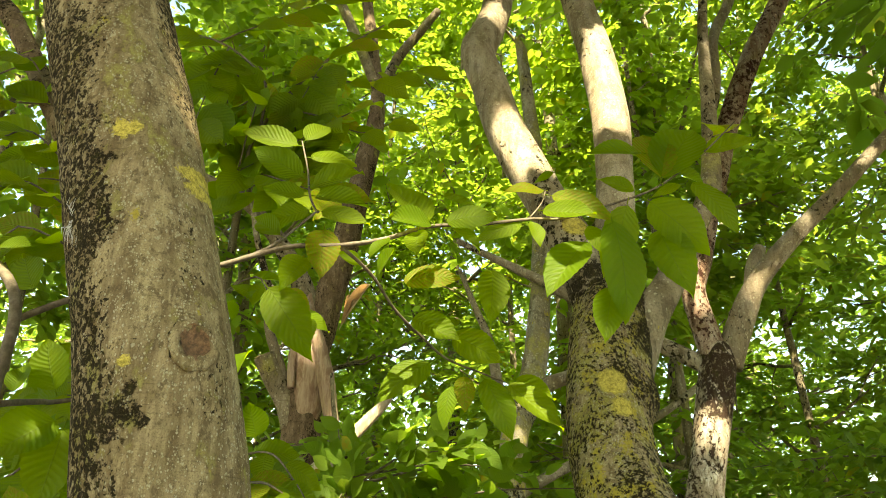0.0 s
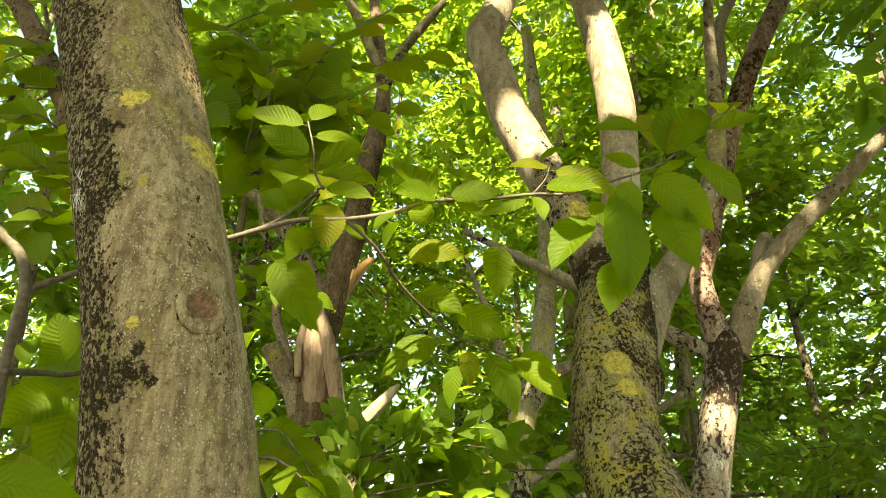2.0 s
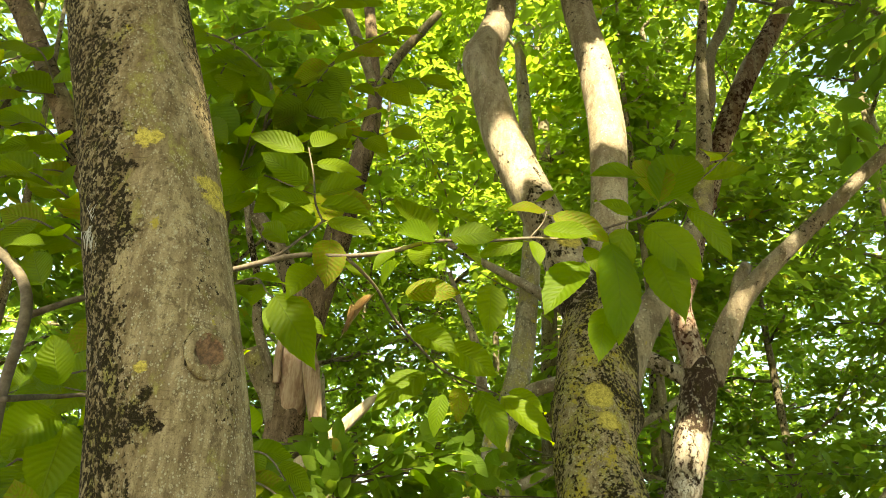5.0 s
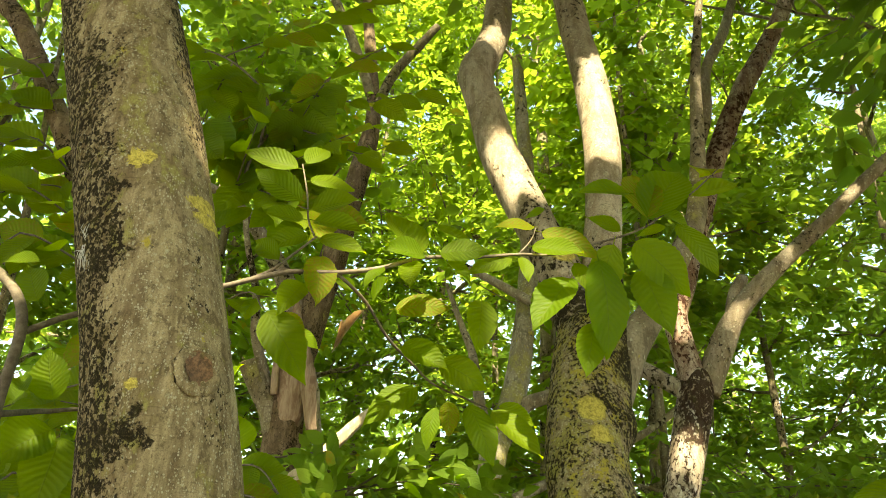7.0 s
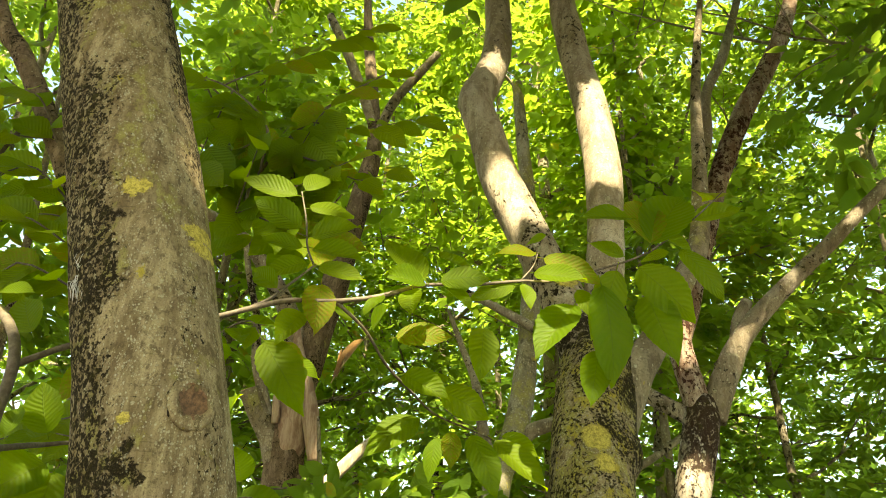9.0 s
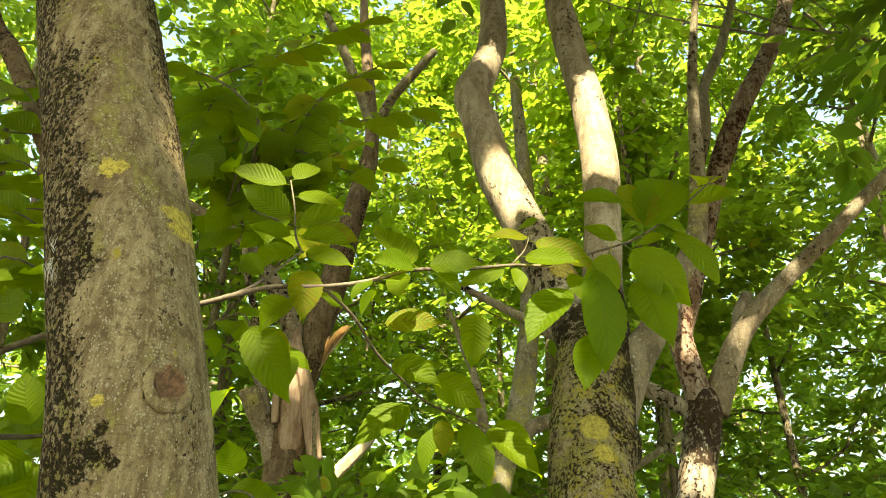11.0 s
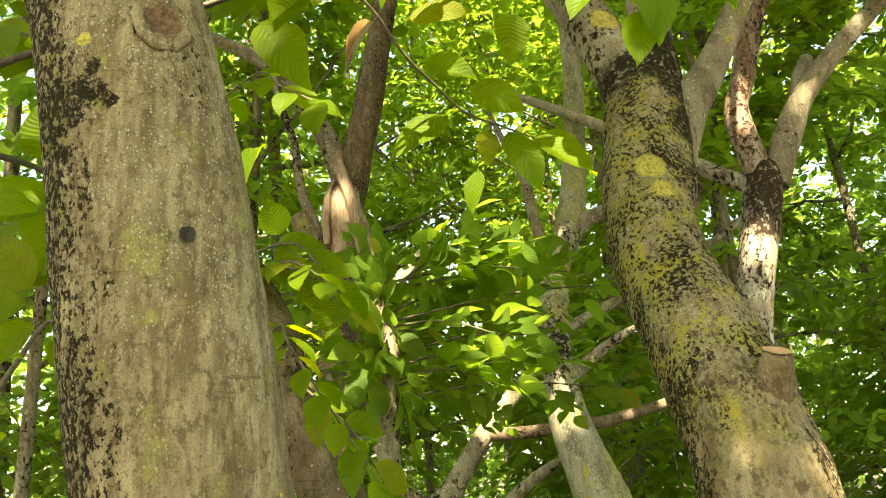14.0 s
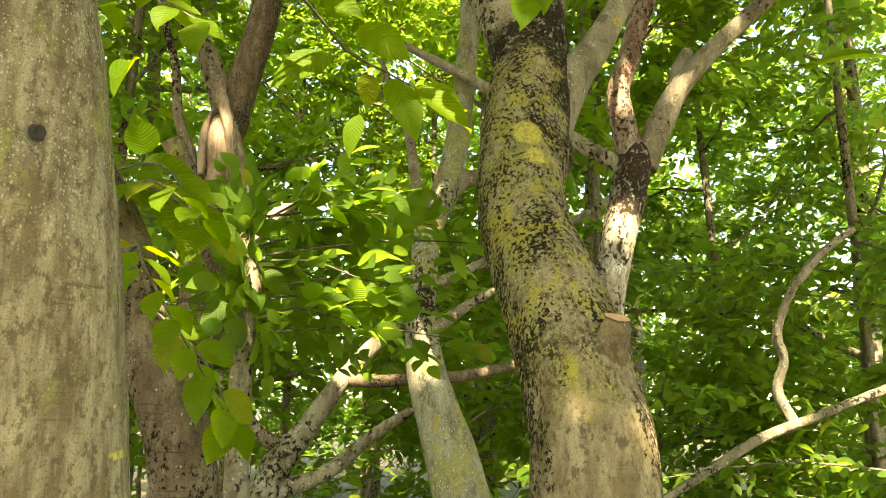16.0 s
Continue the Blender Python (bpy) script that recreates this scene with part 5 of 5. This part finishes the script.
host_k = limb("twig", K_LINE, leaning, twig_bark, step=0.02, sides=8)
N_LINE = [(-0.540, 1.96, 2.87, 0.0044), (-0.523, 1.90, 2.977, 0.0042), (-0.597, 1.92, 3.084, 0.0038), (-0.693, 1.95, 3.172, 0.0032), (-0.793, 1.97, 3.222, 0.0025)]
host_n = limb("twig", N_LINE, leaning, twig_bark, step=0.02, sides=8)
ranked_leaves(leaning, K_LINE, 21, 0.038, 0.14, 0.75, 0.25, host=host_k)
ranked_leaves(leaning, N_LINE, 22, 0.038, 0.14, 0.75, 0.1, host=host_n)
leaves_of(leaning, [(-0.487, 1.7, 2.054, -0.443, 1.68, 2.09, 0.066), (-0.492, 1.75, 2.028, -0.44, 1.7, 2.109, 0.064), (-0.424, 1.8, 1.923, -0.44, 1.75, 2.0, 0.072), (0.022, 1.82, 2.064, -0.008, 1.78, 1.955, 0.047)], 8, 0.7)
for i, line in enumerate((
        [(-0.559, 1.95, 2.804), (-0.622, 1.92, 2.843), (-0.710, 1.90, 2.811)], [(-0.426, 2.02, 3.096), (-0.259, 2.05, 3.096), (-0.10, 2.10, 3.178)], [(-0.504, 1.98, 2.952), (-0.376, 1.95, 2.902), (-0.235, 1.92, 2.823), (-0.14, 1.95, 2.882)],
        [(-0.566, 1.92, 2.702), (-0.458, 1.85, 2.715), (-0.329, 1.80, 2.765), (-0.224, 1.80, 2.829)], [(-0.693, 1.95, 3.172), (-0.643, 1.95, 3.205), (-0.538, 2.0, 3.304), (-0.416, 2.10, 3.462), (-0.297, 2.20, 3.643)],
        [(-0.566, 1.92, 2.70), (-0.474, 1.82, 2.627), (-0.366, 1.75, 2.554), (-0.270, 1.70, 2.496)], [(-1.10, 1.88, 2.84), (-1.128, 1.75, 2.943), (-1.228, 1.75, 2.972), (-1.319, 1.75, 2.963)], [(-0.98, 1.84, 2.63), (-1.048, 1.70, 2.683), (-1.131, 1.70, 2.666), (-1.207, 1.70, 2.625)],
        [(-0.87, 1.82, 2.45), (-0.993, 1.65, 2.508), (-1.066, 1.65, 2.500), (-1.15, 1.65, 2.454)], [(-0.78, 1.79, 2.31), (-0.932, 1.60, 2.363), (-0.997, 1.60, 2.342), (-1.07, 1.60, 2.30)], [(-0.45, 1.70, 1.77), (-0.746, 1.50, 1.817), (-0.815, 1.50, 1.796), (-0.881, 1.50, 1.766)])):
    full = [(*p, 0.0032 - 0.0006 * j) for j, p in enumerate(line)]
    host = limb("twig", full, leaning, twig_bark, step=0.02, sides=7)
    ranked_leaves(leaning, full, 30 + i, 0.036, 0.13, 0.78, 0.15, host=host)
ry = random.Random(29)
for i in range(8):
    q = i / 7
    o = Vector((-0.55 - 0.70 * q, 1.74 + 0.18 * q, 1.92 + 1.15 * q))
    d = Vector((ry.uniform(-0.42, -0.10), ry.uniform(-0.25, 0.15), ry.uniform(-0.22, 0.12)))
    full = [(*o, 0.0032), (*(o + d * 0.5 + Vector((0, 0, 0.02))), 0.0025), (*(o + d), 0.0013)]
    host = limb("twig", full, leaning, twig_bark, step=0.02, sides=7)
    ranked_leaves(leaning, full, 120 + i, 0.036, 0.125, 0.75, 0.2, host=host)
rk = random.Random(23)
for i in range(10):
    host = spline(K_LINE if i % 3 else N_LINE, 0.02)
    o = Vector(host[int(len(host) * rk.uniform(0.22, 0.98)), :3])
    end = Vector((rk.uniform(-0.80, -0.16), rk.uniform(1.72, 2.08), rk.uniform(2.46, 3.28)))
    d = end - o
    if d.length > 0.42:
        d *= 0.42 / d.length
    full = [(*o, 0.0030), (*(o + d * 0.5 + Vector((0, 0, 0.02))), 0.0024), (*(o + d), 0.0013)]
    host = limb("twig", full, leaning, twig_bark, step=0.02, sides=7)
    ranked_leaves(leaning, full, 80 + i, 0.034, 0.135, 0.8, 0.2, host=host)
for i, line in enumerate(([(-0.38, 1.65, 1.61), (-0.28, 1.55, 1.538), (-0.215, 1.52, 1.475), (-0.165, 1.50, 1.39)], [(-0.47, 1.70, 1.80), (-0.376, 1.62, 1.808), (-0.305, 1.60, 1.777), (-0.251, 1.60, 1.72)],
                          [(-0.50, 1.71, 1.85), (-0.38, 1.70, 1.881), (-0.306, 1.65, 1.816), (-0.247, 1.60, 1.735)], [(-0.68, 1.77, 2.15), (-0.474, 1.75, 2.30), (-0.401, 1.70, 2.243), (-0.308, 1.65, 2.17)])):
    full = [(*p, 0.0030 - 0.0006 * j) for j, p in enumerate(line)]
    host = limb("twig", full, leaning, twig_bark, step=0.02, sides=7)
    ranked_leaves(leaning, full, 60 + i, 0.040, 0.10, 0.6, 0.25, 0.7, host=host)

HANG = [(-0.400, 1.66, 1.69, 0.0034), (-0.345, 1.52, 1.675, 0.0030), (-0.315, 1.46, 1.629, 0.0027), (-0.263, 1.45, 1.547, 0.0023), (-0.217, 1.45, 1.475, 0.0018), (-0.160, 1.45, 1.385, 0.0012)]
hang = limb("twig", HANG, leaning, twig_bark, step=0.012, sides=8)
ranked_leaves(leaning, HANG, 140, 0.024, 0.072, 0.15, 0.25, 0.5, host=hang)
HANG_2 = [(-0.45, 1.70, 1.80, 0.0030), (-0.36, 1.56, 1.80, 0.0026), (-0.30, 1.50, 1.775, 0.0020), (-0.235, 1.48, 1.72, 0.0012)]
hang = limb("twig", HANG_2, leaning, twig_bark, step=0.012, sides=8)
ranked_leaves(leaning, HANG_2, 141, 0.026, 0.080, 0.15, 0.3, 0.4, host=hang)

# ---- the lichen-flecked pole with its low leafy sprays ----
BASE_P = Vector((-0.24, 2.16, 0.0))
pole = thing("hornbeam_sapling", BASE_P, "thin lichen-flecked hornbeam pole with low leafy sprays", "sapling")
limb("stem", [(-0.24, 2.16, -0.05, 0.042), (-0.24, 2.16, 0.7, 0.034), (-0.245, 2.15, 1.248, 0.0310), (-0.251, 2.15, 1.379, 0.0300), (-0.248, 2.14, 1.514, 0.0280), (-0.243, 2.13, 1.625, 0.0265), (-0.232, 2.12, 1.722, 0.0240), (-0.261, 2.15, 1.847, 0.0160), (-0.298, 2.20, 2.001, 0.0092), (-0.33, 2.25, 2.2, 0.004)], pole, grey_bark, step=0.014, sides=22, lump=0.16, grain=0.002)
rngP = np.random.default_rng(104)
lines, o, w = [], [], []
for i in range(30):
    a = rngP.uniform(-2.6, 0.9) if i % 3 else rngP.uniform(0.2, 3.0)
    z = 1.56 + 0.38 * (i / 29)
    s = np.array((-0.25 - 0.1 * max(0.0, z - 1.85), 2.14 + 0.2 * max(0.0, z - 1.85), z))
    d = np.array((math.cos(a), math.sin(a) * 0.35 + 0.3, rngP.uniform(-0.12, 0.22)))
    n = rngP.uniform(0.3, 0.75)
    lines.append([(*s, 0.004), (*(s + d * n * 0.5 + np.array((0, 0, 0.03))), 0.003), (*(s + d * n), 0.0012)])
    for t in (0.35, 0.7):
        for h in (-1, 1):
            o.append(s + d * n * t)
            w.append(d * 0.7 + h * np.array((-d[1], d[0], -0.3)) * 0.8)
    o.append(s + d * n * 0.85)
    w.append(d)
joined("branchwork", lines, pole, twig_bark, sides=6, step=0.05)
b, a, nrm, s = sprays(rngP, np.array(o), np.array(w), rngP.uniform(0.14, 0.26, len(o)), 5, 0.078, tilt=0.5)
leaf_mesh("crown", b, a, nrm, s, MID_BLADE, pole, leaf_mid, free=False)

# ---- the tree at the side with bare bent branches ----
BASE_R = Vector((3.6, 4.6, 0.0))
side_tree = thing("hornbeam_tree", BASE_R, "hornbeam reaching out bare bent grey branches", "tree", "trees of the wood")
limb("trunk", [(3.6, 4.6, -0.05, 0.15), (3.5, 4.5, 0.7, 0.11), (3.45, 4.3, 1.6, 0.095), (3.6, 4.2, 3.0, 0.08), (3.9, 4.3, 5.0, 0.05)], side_tree, grey_bark, step=0.05, sides=20)
limb("limb", [(3.46, 4.3, 1.66, 0.045), (3.20, 4.18, 1.66, 0.035), (2.825, 4.10, 1.566, 0.027), (2.345, 4.0, 1.413, 0.024), (2.04, 3.95, 1.313, 0.026), (1.745, 3.90, 1.165, 0.021), (1.513, 3.90, 1.034, 0.020), (1.3, 3.95, 0.9, 0.014)], side_tree, grey_bark, step=0.02, sides=20, lump=0.3, grain=0.003)
limb("limb", [(2.24, 3.99, 1.38, 0.026), (2.165, 4.0, 1.551, 0.026), (2.20, 3.98, 1.70, 0.024), (2.17, 3.98, 1.838, 0.026), (2.25, 3.96, 2.044, 0.022), (2.33, 3.95, 2.15, 0.024), (2.44, 3.94, 2.271, 0.019), (2.608, 3.92, 2.395, 0.017)], side_tree, silver_bark, step=0.02, sides=20, lump=0.32, grain=0.003)

# its low leafy boughs, which close the view beside the fork
rngR = np.random.default_rng(105)
lines, o, w = [], [], []
for i in range(25):
    start = np.array((3.45 + rngR.uniform(-0.1, 0.25), 4.35 + rngR.uniform(0, 0.3), rngR.uniform(0.7, 2.6)))
    end = np.array((rngR.uniform(1.35, 3.9), rngR.uniform(4.35, 5.3), start[2] + rngR.uniform(-0.35, 0.45)))
    d = end - start
    lines.append([(*start, 0.010), (*(start + d * 0.5 + np.array((0, 0, 0.10))), 0.006), (*end, 0.002)])
    length = np.linalg.norm(d)
    for t in np.arange(0.2, 1.02, 0.13 / max(0.4, length)):
        for h in (-1, 1):
            q = start + d * t + np.array((0, 0, 0.4 * t * (1 - t)))
            o.append(q)
            w.append(d / length * 0.6 + h * np.array((-d[1], d[0], 0.0)) / length + rngR.normal(0, 0.2, 3))
joined("branchwork", lines, side_tree, twig_bark, sides=6, step=0.15)
b, a, nrm, s = sprays(rngR, np.array(o), np.array(w), rngR.uniform(0.18, 0.40, len(o)), 5, 0.092, tilt=0.75)
leaf_mesh("crown", b, a, nrm, s, HEX_BLADE, side_tree, leaf_mid, free=False)
